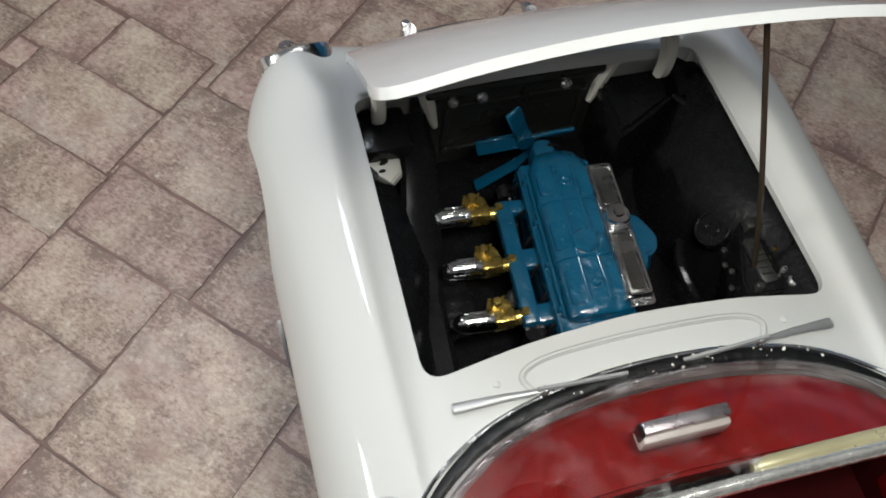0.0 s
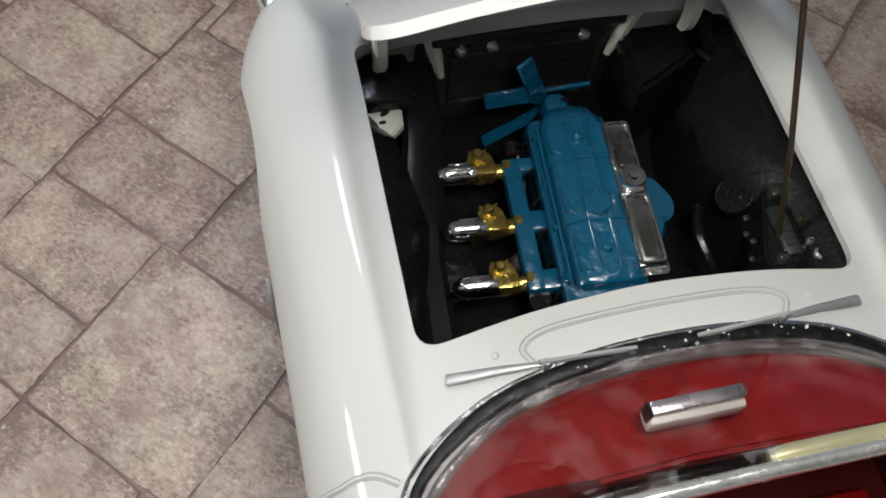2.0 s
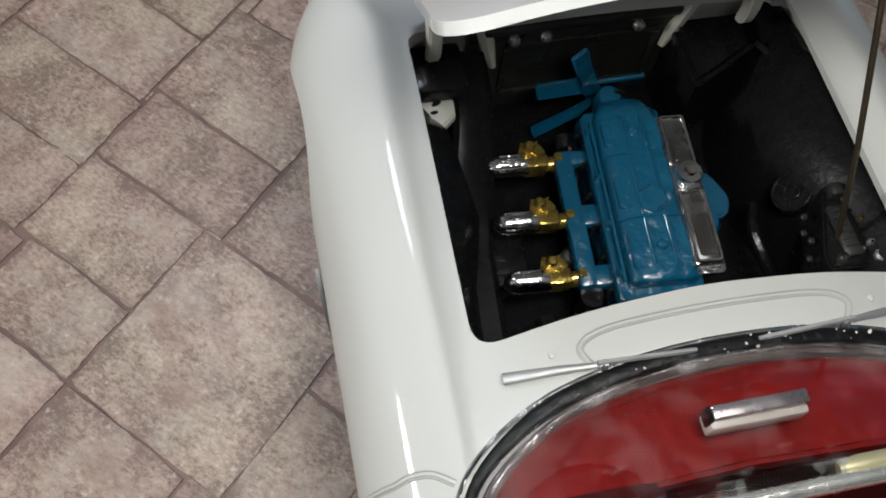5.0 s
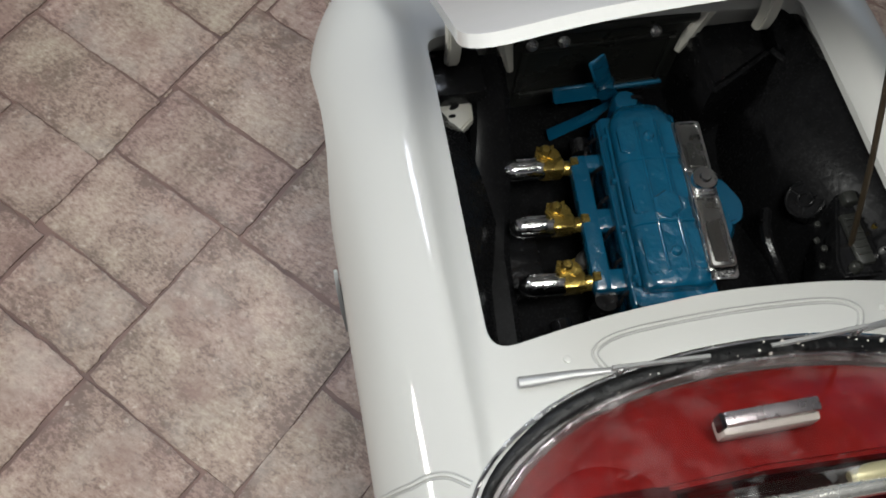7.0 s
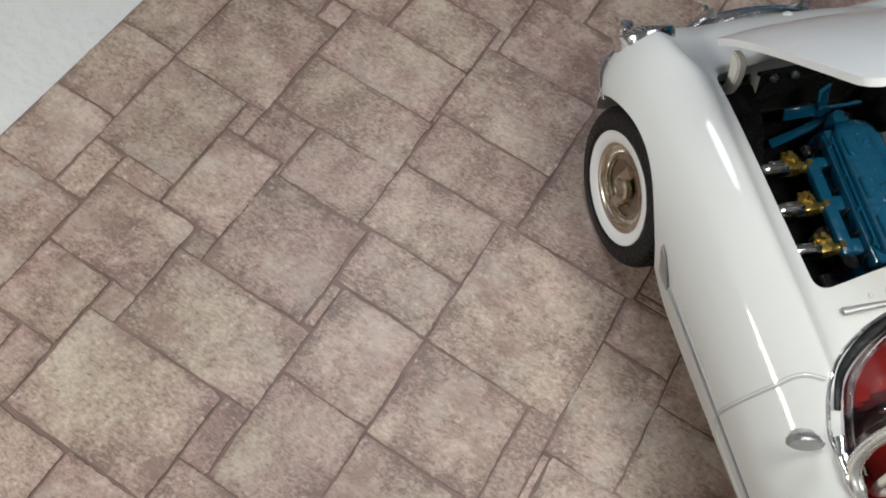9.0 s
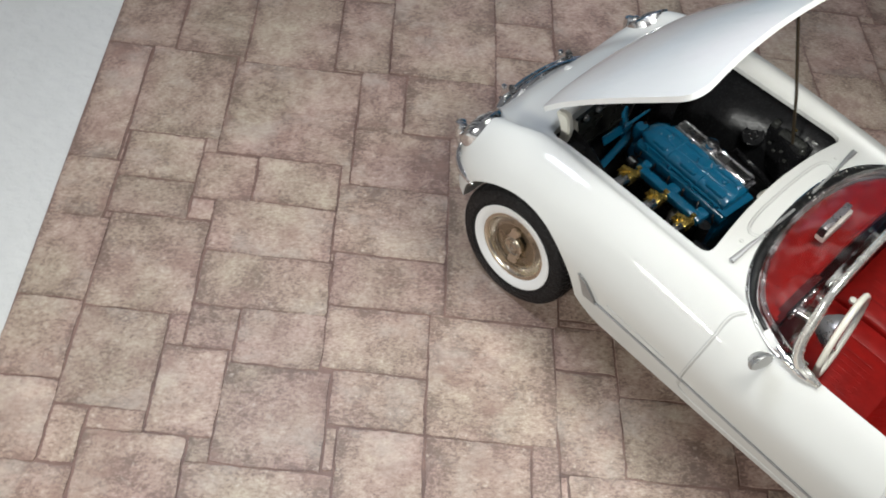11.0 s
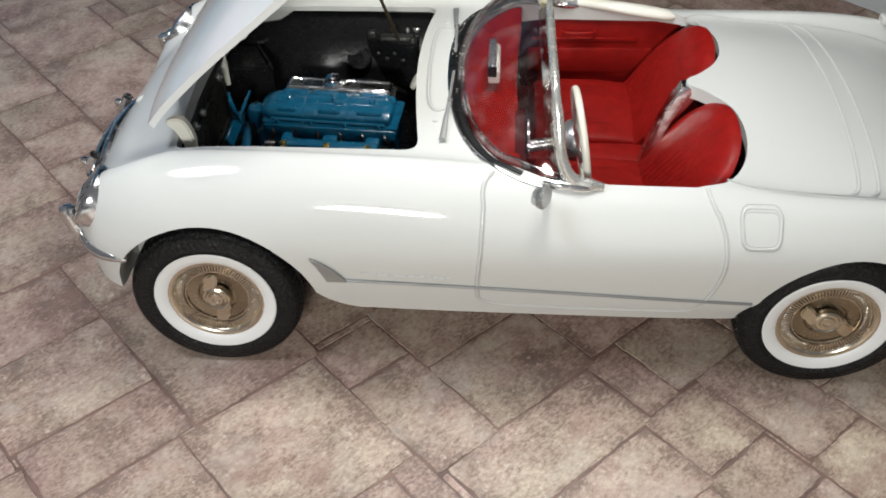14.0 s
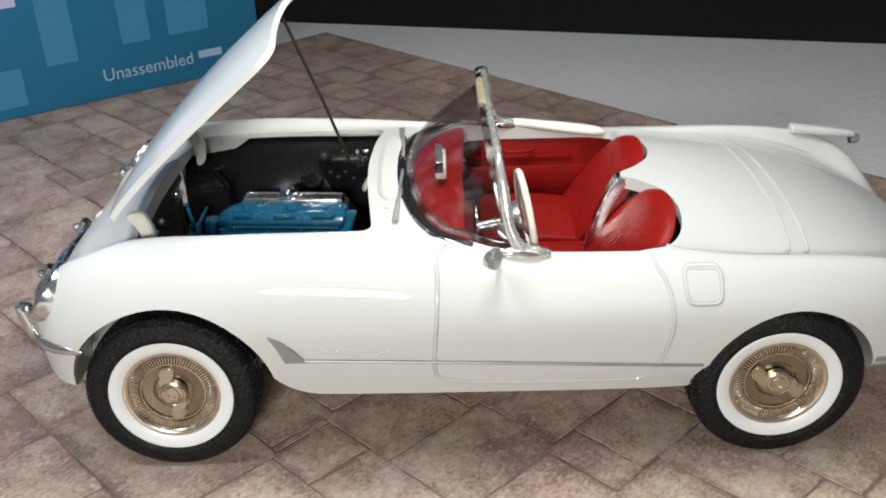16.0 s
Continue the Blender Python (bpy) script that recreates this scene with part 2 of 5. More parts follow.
    link(tone.outputs[0], cast.inputs[7])
    last = cast.outputs[2]
    for scale, lo_at, hi_at, tint, most in ((88.0, 0.53, 0.68, (0.43, 0.37, 0.315, 1), 0.55), (900.0, 0.59, 0.70, (0.56, 0.47, 0.385, 1), 0.7), (700.0, 0.62, 0.72, (0.085, 0.056, 0.047, 1), 0.65), (110.0, 0.54, 0.70, (0.250, 0.158, 0.128, 1), 0.75)):
        mask = nt.nodes.new("ShaderNodeMapRange")
        mask.inputs[1].default_value, mask.inputs[2].default_value = lo_at, hi_at
        mask.inputs[3].default_value, mask.inputs[4].default_value = 0.0, most
        link(noise_at(scale, 6, 0.65, (1, 0.8, 1 + scale * 0.001)), mask.inputs[0])
        fleck = nt.nodes.new("ShaderNodeMix")
        fleck.data_type = "RGBA"
        fleck.inputs[7].default_value = tint
        link(mask.outputs[0], fleck.inputs[0])
        link(last, fleck.inputs[6])
        last = fleck.outputs[2]
    link(last, hsv.inputs["Color"])
    link(hsv.outputs[0], b.inputs["Base Color"])
    bp = nt.nodes.new("ShaderNodeBump")
    bp.inputs["Strength"].default_value, bp.inputs["Distance"].default_value = 0.28, 0.0003
    link(grain, bp.inputs["Height"])
    link(bp.outputs[0], b.inputs["Normal"])
    return m


STONE = stone_mat()

# ---- shaping helpers ----


def part(name, bm, material, parent=None, label="", smooth=40, at=None):
    """Links a bmesh, written in full-size metres, as one mesh object."""
    me = bpy.data.meshes.new(name)
    bmesh.ops.scale(bm, vec=(U, U, U), verts=bm.verts)
    bm.normal_update()
    bm.to_mesh(me)
    bm.free()
    if smooth:
        me.polygons.foreach_set("use_smooth", [True] * len(me.polygons))
        me.set_sharp_from_angle(angle=radians(smooth))
    if material:
        me.materials.append(material)
    ob = new(name, me)
    if parent:
        ob.parent = parent
    if at:
        ob.matrix_local = at
    if label:
        tagged(ob, label)
    return ob


def up(m):
    """A pose whose place is in full-size metres, brought to the kit's size."""
    m = m.copy()
    m.translation *= U
    return m


def empty(name, at=None, parent=None):
    ob = new(name)
    ob.empty_display_size = 0.01
    if parent:
        ob.parent = parent
    if at:
        ob.matrix_local = at
    return ob


def rbox(x0, x1, y0, y1, z0, z1, r=0.01, seg=2, bm=None):
    own = bmesh.new()
    bmesh.ops.create_cube(own, size=1.0)
    for v in own.verts:
        v.co = Vector(((x0 + x1) / 2 + v.co.x * (x1 - x0), (y0 + y1) / 2 + v.co.y * (y1 - y0), (z0 + z1) / 2 + v.co.z * (z1 - z0)))
    if r:
        bmesh.ops.bevel(own, geom=own.edges[:], offset=r, segments=seg, affect="EDGES", profile=0.5)
    return join(bm, own)


def join(bm, own, m=None):
    """Adds own to bm (or returns own), moved by m."""
    if m:
        bmesh.ops.transform(own, matrix=m, verts=own.verts)
    if bm is None:
        return own
    me = bpy.data.meshes.new("tmp")
    own.to_mesh(me)
    own.free()
    bm.from_mesh(me)
    bpy.data.meshes.remove(me)
    return bm


def tube(path, r, n=10, bm=None, closed=False, flat=1.0):
    """A round bar along a path; r may be one radius or one for each point; flat squeezes it in z."""
    own = bmesh.new()
    pts = [Vector(p) for p in path]
    rs = r if isinstance(r, (list, tuple)) else [r] * len(pts)
    rings = []
    for i, p in enumerate(pts):
        a = pts[i - 1] if (i or closed) else p
        b = pts[(i + 1) % len(pts)] if (i + 1 < len(pts) or closed) else p
        d = (b - a).normalized()
        side = d.cross(Vector((0, 0, 1)))
        side = side.normalized() if side.length > 1e-4 else Vector((1, 0, 0))
        top = side.cross(d)
        rings.append([own.verts.new(p + rs[i] * (math.cos(k) * side + flat * math.sin(k) * top)) for k in [2 * math.pi * j / n for j in range(n)]])
    for i in range(len(rings) - (0 if closed else 1)):
        a, b = rings[i], rings[(i + 1) % len(rings)]
        for j in range(n):
            own.faces.new((a[j], a[(j + 1) % n], b[(j + 1) % n], b[j]))
    if not closed:
        own.faces.new(rings[0][::-1])
        own.faces.new(rings[-1])
    bmesh.ops.recalc_face_normals(own, faces=own.faces[:])
    return join(bm, own)


def lathe(profile, n=40, bm=None, m=None):
    """Turns (radius, height) pairs about z."""
    own = bmesh.new()
    rings = []
    for r, h in profile:
        if r < 1e-6:
            rings.append([own.verts.new((0, 0, h))])
        else:
            rings.append([own.verts.new((r * math.cos(2 * math.pi * j / n), r * math.sin(2 * math.pi * j / n), h)) for j in range(n)])
    for a, b in zip(rings, rings[1:]):
        for j in range(n):
            k = (j + 1) % n
            if len(a) == 1 and len(b) > 1:
                own.faces.new((a[0], b[j], b[k]))
            elif len(b) == 1 and len(a) > 1:
                own.faces.new((a[j], a[k], b[0]))
            elif len(a) > 1:
                own.faces.new((a[j], a[k], b[k], b[j]))
    bmesh.ops.recalc_face_normals(own, faces=own.faces[:])
    return join(bm, own, m)


def prism(outline, z0, z1, bm=None, m=None, r=0.0):
    """A flat outline raised from z0 to z1."""
    own = bmesh.new()
    lo = [own.verts.new((x, y, z0)) for x, y in outline]
    hi = [own.verts.new((x, y, z1)) for x, y in outline]
    n = len(outline)
    own.faces.new(lo[::-1])
    top = own.faces.new(hi)
    for i in range(n):
        own.faces.new((lo[i], lo[(i + 1) % n], hi[(i + 1) % n], hi[i]))
    bmesh.ops.recalc_face_normals(own, faces=own.faces[:])
    if r:
        bmesh.ops.bevel(own, geom=top.edges[:], offset=r, segments=2, affect="EDGES")
    return join(bm, own, m)


def rounded(corners, radii, n=6):
    """A closed outline with rounded corners."""
    out = []
    k = len(corners)
    for i, c in enumerate(corners):
        c, a, b = Vector(c), Vector(corners[i - 1]), Vector(corners[(i + 1) % k])
        r = radii[i] if isinstance(radii, (list, tuple)) else radii
        p, q = c + (a - c).normalized() * r, c + (b - c).normalized() * r
        for j in range(n + 1):
            t = j / n
            out.append(((1 - t) ** 2 * p + 2 * t * (1 - t) * c + t * t * q)[:])
    return out


def smooth_path(pts, n=8, closed=False):
    """Points on a Catmull-Rom curve through pts (any dimension)."""
    p = [np.array(q, float) for q in pts]
    k = len(p)
    out = []
    for i in range(k if closed else k - 1):
        a = p[i - 1] if (i or closed) else 2 * p[0] - p[1]
        b, c = p[i], p[(i + 1) % k]
        d = p[(i + 2) % k] if (i + 2 < k or closed) else 2 * p[-1] - p[-2]
        for j in range(n):
            t = j / n
            out.append(tuple(float(v) for v in 0.5 * (2 * b + (c - a) * t + (2 * a - 5 * b + 4 * c - d) * t * t + (3 * b - a - 3 * c + d) * t ** 3)))
    if not closed:
        out.append(tuple(float(v) for v in p[-1]))
    return out


def solid_cut(bm, thickness, cutters):
    """Thickens a sheet inwards and cuts the given solids out of it."""
    me = bpy.data.meshes.new("tmp")
    bm.to_mesh(me)
    bm.free()
    ob = new("tmp", me)
    if thickness:
        s = ob.modifiers.new("s", "SOLIDIFY")
        s.thickness, s.offset = thickness, -1
    extra = []
    for c in cutters:
        cm = bpy.data.meshes.new("tmp")
        c.to_mesh(cm)
        c.free()
        co = new("tmp", cm)
        extra.append(co)
        b = ob.modifiers.new("b", "BOOLEAN")
        b.object, b.operation, b.solver = co, "DIFFERENCE", "EXACT"
    bpy.context.view_layer.update()
    done = bpy.data.meshes.new_from_object(ob.evaluated_get(bpy.context.evaluated_depsgraph_get()))
    out = bmesh.new()
    out.from_mesh(done)
    for o in (ob, *extra):
        bpy.data.objects.remove(o)
    return out


# ---- the car's outer skin ----
# Each table gives, along the car, where a line of the skin runs.
CENTRE = [  # x, height on the centre line; then y and z of the valley beside the wing
    (-0.61, 0.60, 0.22, 0.60), (-0.585, 0.68, 0.36, 0.67), (-0.525, 0.77, 0.44, 0.75), (-0.423, 0.86, 0.54, 0.83),
    (-0.27, 0.94, 0.565, 0.89), (-0.1, 0.99, 0.56, 0.955), (0.20, 1.02, 0.58, 0.98), (0.60, 1.035, 0.60, 0.985),
    (0.95, 1.03, 0.61, 0.985), (1.30, 1.00, 0.62, 0.965), (1.70, 0.96, 0.62, 0.935), (2.10, 0.955, 0.62, 0.918),
    (2.40, 0.955, 0.665, 0.886), (2.75, 0.915, 0.67, 0.855), (3.05, 0.845, 0.665, 0.79), (3.30, 0.75, 0.63, 0.68),
    (3.45, 0.66, 0.52, 0.58), (3.56, 0.52, 0.42, 0.50)]
CROWN = [  # x; y and z of the wing's crown; y and z of its shoulder
    (-0.61, 0.34, 0.60, 0.40, 0.57), (-0.585, 0.52, 0.68, 0.60, 0.63), (-0.525, 0.66, 0.79, 0.75, 0.72), (-0.423, 0.705, 0.905, 0.81, 0.83),
    (-0.27, 0.71, 0.975, 0.83, 0.90), (-0.1, 0.69, 1.015, 0.84, 0.93), (0.20, 0.70, 1.03, 0.84, 0.94), (0.60, 0.70, 1.02, 0.84, 0.93),
    (0.95, 0.70, 1.00, 0.84, 0.91), (1.30, 0.70, 0.97, 0.83, 0.89), (1.70, 0.70, 0.935, 0.82, 0.87), (2.40, 0.745, 0.902, 0.835, 0.86),
    (2.75, 0.75, 0.895, 0.83, 0.855), (3.05, 0.75, 0.868, 0.82, 0.825), (3.30, 0.75, 0.80, 0.80, 0.75), (3.45, 0.70, 0.70, 0.75, 0.66),
    (3.56, 0.60, 0.55, 0.64, 0.54)]
SIDE = [  # x; y and z of the widest line; y and z of the trim line
    (-0.61, 0.42, 0.54, 0.40, 0.50), (-0.585, 0.63, 0.58, 0.62, 0.50), (-0.525, 0.76, 0.62, 0.75, 0.51), (-0.423, 0.86, 0.68, 0.85, 0.53),
    (-0.27, 0.91, 0.73, 0.90, 0.55), (-0.1, 0.925, 0.76, 0.91, 0.56), (0.60, 0.92, 0.74, 0.91, 0.55), (1.30, 0.92, 0.72, 0.905, 0.52),
    (2.10, 0.92, 0.72, 0.905, 0.49), (2.40, 0.92, 0.71, 0.90, 0.48), (2.75, 0.91, 0.70, 0.89, 0.47), (3.05, 0.88, 0.68, 0.86, 0.46),
    (3.30, 0.84, 0.64, 0.82, 0.46), (3.45, 0.79, 0.60, 0.77, 0.46), (3.56, 0.66, 0.51, 0.64, 0.46)]
SILL = [  # x; y and z of the lower edge
    (-0.61, 0.36, 0.47), (-0.585, 0.60, 0.45), (-0.525, 0.74, 0.435), (-0.423, 0.835, 0.425), (-0.27, 0.865, 0.415), (-0.1, 0.86, 0.39),
    (0.60, 0.86, 0.354), (1.30, 0.86, 0.341), (2.10, 0.85, 0.332), (2.40, 0.84, 0.35), (2.75, 0.82, 0.37), (3.05, 0.80, 0.38),
    (3.30, 0.76, 0.39), (3.45, 0.70, 0.40), (3.56, 0.58, 0.42)]


def along(table, x):
    """The table's numbers at x, on a smooth curve through its rows."""
    xs = [s[0] for s in table]
    x = min(max(x, xs[0]), xs[-1])
    i = next((k for k in range(len(xs) - 1) if x <= xs[k + 1]), len(xs) - 2)
    h = xs[i + 1] - xs[i]
    t = (x - xs[i]) / h
    b, c = np.array(table[i][1:]), np.array(table[i + 1][1:])

    def slope(k):
        lo, hi = max(k - 1, 0), min(k + 1, len(xs) - 1)
        return (np.array(table[hi][1:]) - np.array(table[lo][1:])) / (xs[hi] - xs[lo])

    m0, m1 = slope(i) * h, slope(i + 1) * h
    return (2 * t ** 3 - 3 * t * t + 1) * b + (t ** 3 - 2 * t * t + t) * m0 + (-2 * t ** 3 + 3 * t * t) * c + (t ** 3 - t * t) * m1


def half_section(x):
    """The section from the centre line out and down to the sill: pairs of y, z."""
    zc, yv, zv = along(CENTRE, x)
    yf, zf, yh, zh = along(CROWN, x)
    ys, zs, yt, zt = along(SIDE, x)
    yb, zb = along(SILL, x)
    pts = [(0, zc), (yv * 0.55, zc * 0.72 + zv * 0.28), (yv, zv), (yf, zf), (yh, zh), (ys, zs), (yt, zt), (yb, zb)]
    body = smooth_path([(-pts[1][0], pts[1][1])] + pts, 6)[6:]
    return body + [(yb - 0.04, zb - 0.012), (yb - 0.10, zb - 0.012)]


def top_z(x, y):
    y, sec = abs(y), half_section(x)
    for (y0, z0), (y1, z1) in zip(sec, sec[1:]):
        if y0 <= y <= y1:
            return z0 + (z1 - z0) * (y - y0) / max(1e-6, y1 - y0)
    return sec[-1][1]


def side_y(x, z):
    """How far out the side lies at x and z."""
    sec = half_section(x)
    for (y0, z0), (y1, z1) in list(zip(sec, sec[1:]))[18:]:
        if z1 <= z <= z0:
            return y0 + (y1 - y0) * (z0 - z) / max(1e-6, z0 - z1)
    return sec[30][0]


def loft(rows):
    """A closed solid through rows of points, each row an open line whose ends are joined underneath."""
    bm = bmesh.new()
    rings = [[bm.verts.new(p) for p in row] for row in rows]
    n = len(rings[0])
    for a, b in zip(rings, rings[1:]):
        for j in range(n):
            k = (j + 1) % n
            bm.faces.new((a[j], b[j], b[k], a[k]))
    bm.faces.new(rings[0][::-1])
    bm.faces.new(rings[-1])
    bmesh.ops.recalc_face_normals(bm, faces=bm.faces[:])
    if bm.calc_volume(signed=True) < 0:
        bmesh.ops.reverse_faces(bm, faces=bm.faces[:])
    return bm


XS = [-0.61, -0.60, -0.585, -0.56, -0.525, -0.48] + [round(-0.44 + 0.04 * k, 3) for k in range(93)] + [3.28, 3.32, 3.36, 3.40, 3.45, 3.49, 3.52, 3.54, 3.56]


def skin():
    rows = []
    for x in XS:
        half = half_section(x)
        rows.append([(x, -y, z) for y, z in half[:0:-1]] + [(x, y, z) for y, z in half])
    return loft(rows)


def arch(cx, cz, rx, rz, side, depth=0.36):
    return side_cut([(cx + rx * math.cos(a), cz + rz * math.sin(a)) for a in np.linspace(0, 2 * math.pi, 65)[:-1]], side, depth)


def side_cut(prof, side, depth=0.36):
    """A solid that cuts an outline, given in x and z, into one side of the body."""
    own = bmesh.new()
    y0, y1 = sorted((side * (0.98 - depth), side * 1.05))
    lo = [own.verts.new((x, y0, z)) for x, z in prof]
    hi = [own.verts.new((x, y1, z)) for x, z in prof]
    own.faces.new(lo)
    own.faces.new(hi[::-1])
    for i in range(len(prof)):
        own.faces.new((lo[i], hi[i], hi[(i + 1) % len(prof)], lo[(i + 1) % len(prof)]))
    bmesh.ops.recalc_face_normals(own, faces=own.faces[:])
    return own


BAY = rounded([(-0.125, -0.578), (-0.16, 0.0), (-0.13, 0.60), (0.885, 0.605), (0.85, 0.30), (0.835, 0.0), (0.85, -0.30), (0.885, -0.598)], [0.06, 0.3, 0.06, 0.07, 0.1, 0.1, 0.1, 0.07])
WS_BASE = smooth_path([(1.50, -0.735), (1.36, -0.725), (1.20, -0.65), (1.08, -0.47), (1.025, -0.24), (1.01, 0.0), (1.025, 0.24), (1.08, 0.47), (1.20, 0.65), (1.36, 0.725), (1.50, 0.735)], 6)
COCK = [(x + 0.014, y * 0.985) for x, y in WS_BASE] + smooth_path([(1.98, 0.715), (2.11, 0.665), (2.196, 0.53), (2.222, 0.36), (2.192, 0.20), (2.105, 0.082), (2.035, 0.025), (2.035, -0.025), (2.105, -0.082), (2.192, -0.20), (2.222, -0.36), (2.196, -0.53), (2.11, -0.665), (1.98, -0.715)], 5)

car = tagged(empty("model_car"), "glossy white plastic model roadster with bonnet propped open", "model car")
BAY_IN = rounded([(-0.22, -0.67), (-0.22, 0.67), (0.94, 0.67), (0.94, -0.67)], 0.08)
COCK_IN = rounded([(1.00, -0.80), (1.00, 0.80), (2.26, 0.80), (2.26, -0.80)], [0.3, 0.3, 0.2, 0.2])
cuts = [prism(BAY, 0.60, 1.6), prism(COCK, 0.60, 1.6), prism(BAY_IN, 0.44, 0.90), prism(COCK_IN, 0.42, 0.865), prism(rounded([(-0.02, -0.64), (-0.02, 0.66), (0.935, 0.66), (0.935, -0.64)], 0.05), 0.5, 0.945), prism(rounded([(-0.10, 0.30), (-0.10, 0.645), (0.87, 0.66), (0.87, 0.30)], 0.05), 0.5, 0.962), prism(rounded([(2.0, -0.66), (2.0, 0.66), (2.255, 0.66), (2.255, -0.66)], 0.05), 0.5, 0.893)]
for s in (-1, 1):
    cuts += [arch(0.038, 0.405, 0.425, 0.415, s), arch(2.61, 0.37, 0.36, 0.36, s), side_cut([(0.30, 0.55), (0.395, 0.552), (0.446, 0.478), (0.475, 0.440), (0.511, 0.405), (0.55, 0.380), (0.60, 0.360), (0.68, 0.344), (0.78, 0.325), (0.78, 0.2), (0.30, 0.2)], s, 0.30)]
part("body", solid_cut(skin(), 0, cuts), WHITE, car, "glossy white body shell", smooth=50)


def on_top(path, lift=0.002):
    return [(x, y, top_z(x, y) + lift) for x, y in path]


def on_side(path, s, lift=0.002):
    return [(x, s * (side_y(x, z) + lift), z) for x, z in path]


# panel lines
def bead(name, flat_path, lift, label, closed=False):
    """A raised white bead with a fine grey line on either side for the groove's shade; lift turns a flat point into one
    on the skin.
    """
    part(name, tube(lift(flat_path), 0.0055, 6, closed=closed), WHITE, car, label)
    n = len(flat_path)
    for q in (-1, 1):
        shifted = []
        for i, p in enumerate(flat_path):
            a = flat_path[(i - 1) % n if closed else max(0, i - 1)]
            b = flat_path[(i + 1) % n if closed else min(n - 1, i + 1)]
            t = (Vector(b) - Vector(a)).normalized()
            shifted.append((p[0] - q * 0.0078 * t.y, p[1] + q * 0.0078 * t.x))
        part("seam_groove", tube(lift(shifted), 0.0024, 5, closed=closed), LINE, car)


door = smooth_path([(1.152, 0.895), (1.15, 0.86), (1.145, 0.75), (1.13, 0.52), (1.16, 0.435), (1.30, 0.405), (1.60, 0.398), (1.90, 0.398), (2.01, 0.42), (2.065, 0.53), (2.095, 0.68), (2.085, 0.80), (2.055, 0.875)], 6)
flap = rounded([(2.138, 0.888), (2.292, 0.888), (2.287, 0.772), (2.153, 0.772)], 0.035)
for s in (-1, 1):
    bead("door_seam", door, lambda p: on_side(p, s, 0.0), "raised white door seam")
    bead("door_seam", smooth_path([(1.152, s * 0.842), (1.147, s * 0.80), (1.156, s * 0.755), (1.19, s * 0.708)], 5), lambda p: on_top(p, 0.0), "raised white door seam")
    bead("door_seam", smooth_path([(2.05, s * 0.82), (2.03, s * 0.77), (2.02, s * 0.715)], 5), lambda p: on_top(p, 0.0), "raised white door seam")
bead("fuel_flap_seam", flap, lambda p: on_side(p, -1, 0.0), "raised white fuel flap outline", True)
for x in (2.63, 2.71):
    bead("deck_seam", smooth_path([(x - 0.04, -0.685), (x, -0.62), (x + 0.02, -0.4), (x + 0.03, 0), (x + 0.02, 0.4), (x, 0.62), (x - 0.04, 0.685)], 6), lambda p: on_top(p, 0.0), "raised white deck seam")
for s in (-1, 1):
    # A thin grey bar draws the shade lying in the crease.
    part("wing_seam", tube(on_top(smooth_path([(2.105, s * 0.655), (2.15, s * 0.682), (2.22, s * 0.697), (2.40, s * 0.690), (2.63, s * 0.690), (2.95, s * 0.695), (3.2, s * 0.69)], 8), 0.0), 0.0045, 6), LINE, car, "fine grey line for the shade in the wing crease")
bead("cowl_vent_outline", smooth_path([(0.985, -0.335), (0.935, -0.35), (0.903, -0.28), (0.893, -0.1), (0.893, 0.1), (0.903, 0.28), (0.935, 0.35), (0.985, 0.335)], 6), lambda p: on_top(p, 0.0), "raised white vent outline")

# side trim, spear and script bar
for s in (-1, 1):
    part("side_trim", tube(on_side([(0.56 + 0.06 * k, 0.563 - 0.003 * k) for k in range(29)], s, 0.004), 0.0072, 8), TRIM, car, "thin silver side trim")
    part("side_trim", tube(on_side([(2.97 + 0.06 * k, 0.462) for k in range(8)], s, 0.002), 0.011, 8), STEEL, car)
    sp = bmesh.new()
    lo = on_side([(0.462, 0.692), (0.513, 0.664), (0.560, 0.618), (0.604, 0.558), (0.520, 0.558), (0.506, 0.600), (0.488, 0.648)], s, 0.004)
    hi = [(x, y + s * 0.012, z) for x, y, z in lo]
    a, b = [sp.verts.new(p) for p in lo], [sp.verts.new(p) for p in hi]
    sp.faces.new(a), sp.faces.new(b)
    for i in range(len(a)):
        sp.faces.new((a[i], a[(i + 1) % len(a)], b[(i + 1) % len(a)], b[i]))
    bmesh.ops.recalc_face_normals(sp, faces=sp.faces[:])
    part("trim_spear", sp, TRIM, car, "silver trim spear", smooth=20)
    script = [(0.66 + 0.0063 * k + 0.004 * math.sin(k * 1.55), 0.605 - 0.0004 * k + (0.0075 if k % 9 else 0.014) * math.cos(k * 1.55)) for k in range(58)]
    part("script_badge", tube(on_side(smooth_path(script, 3), s, 0.002), 0.0030, 6), WHITE, car, "raised white script badge shape")

# bonnet, hinged at the front and propped open
bon = bmesh.new()
grid = []
for i in range(25):
    row = []
    for j in range(29):
        v = -1 + 2 * j / 28
        y = v * 0.70
        x0 = -0.135 - 0.03 * (1 - v * v)
        x1 = 0.94 - 0.04 * (1 - v * v)
        x = x0 + (x1 - x0) * i / 24
        row.append(bon.verts.new((x, y, top_z(x, y * 0.80) + 0.014 * (1 - v * v) * math.sin(math.pi * i / 24) - 0.010 * abs(v) ** 3)))
    grid.append(row)
for a, b in zip(grid, grid[1:]):
    for j in range(28):
        bon.faces.new((a[j], b[j], b[j + 1], a[j + 1]))
bmesh.ops.recalc_face_normals(bon, faces=bon.faces[:])
if bon.faces[0].normal.z < 0:
    bmesh.ops.reverse_faces(bon, faces=bon.faces[:])
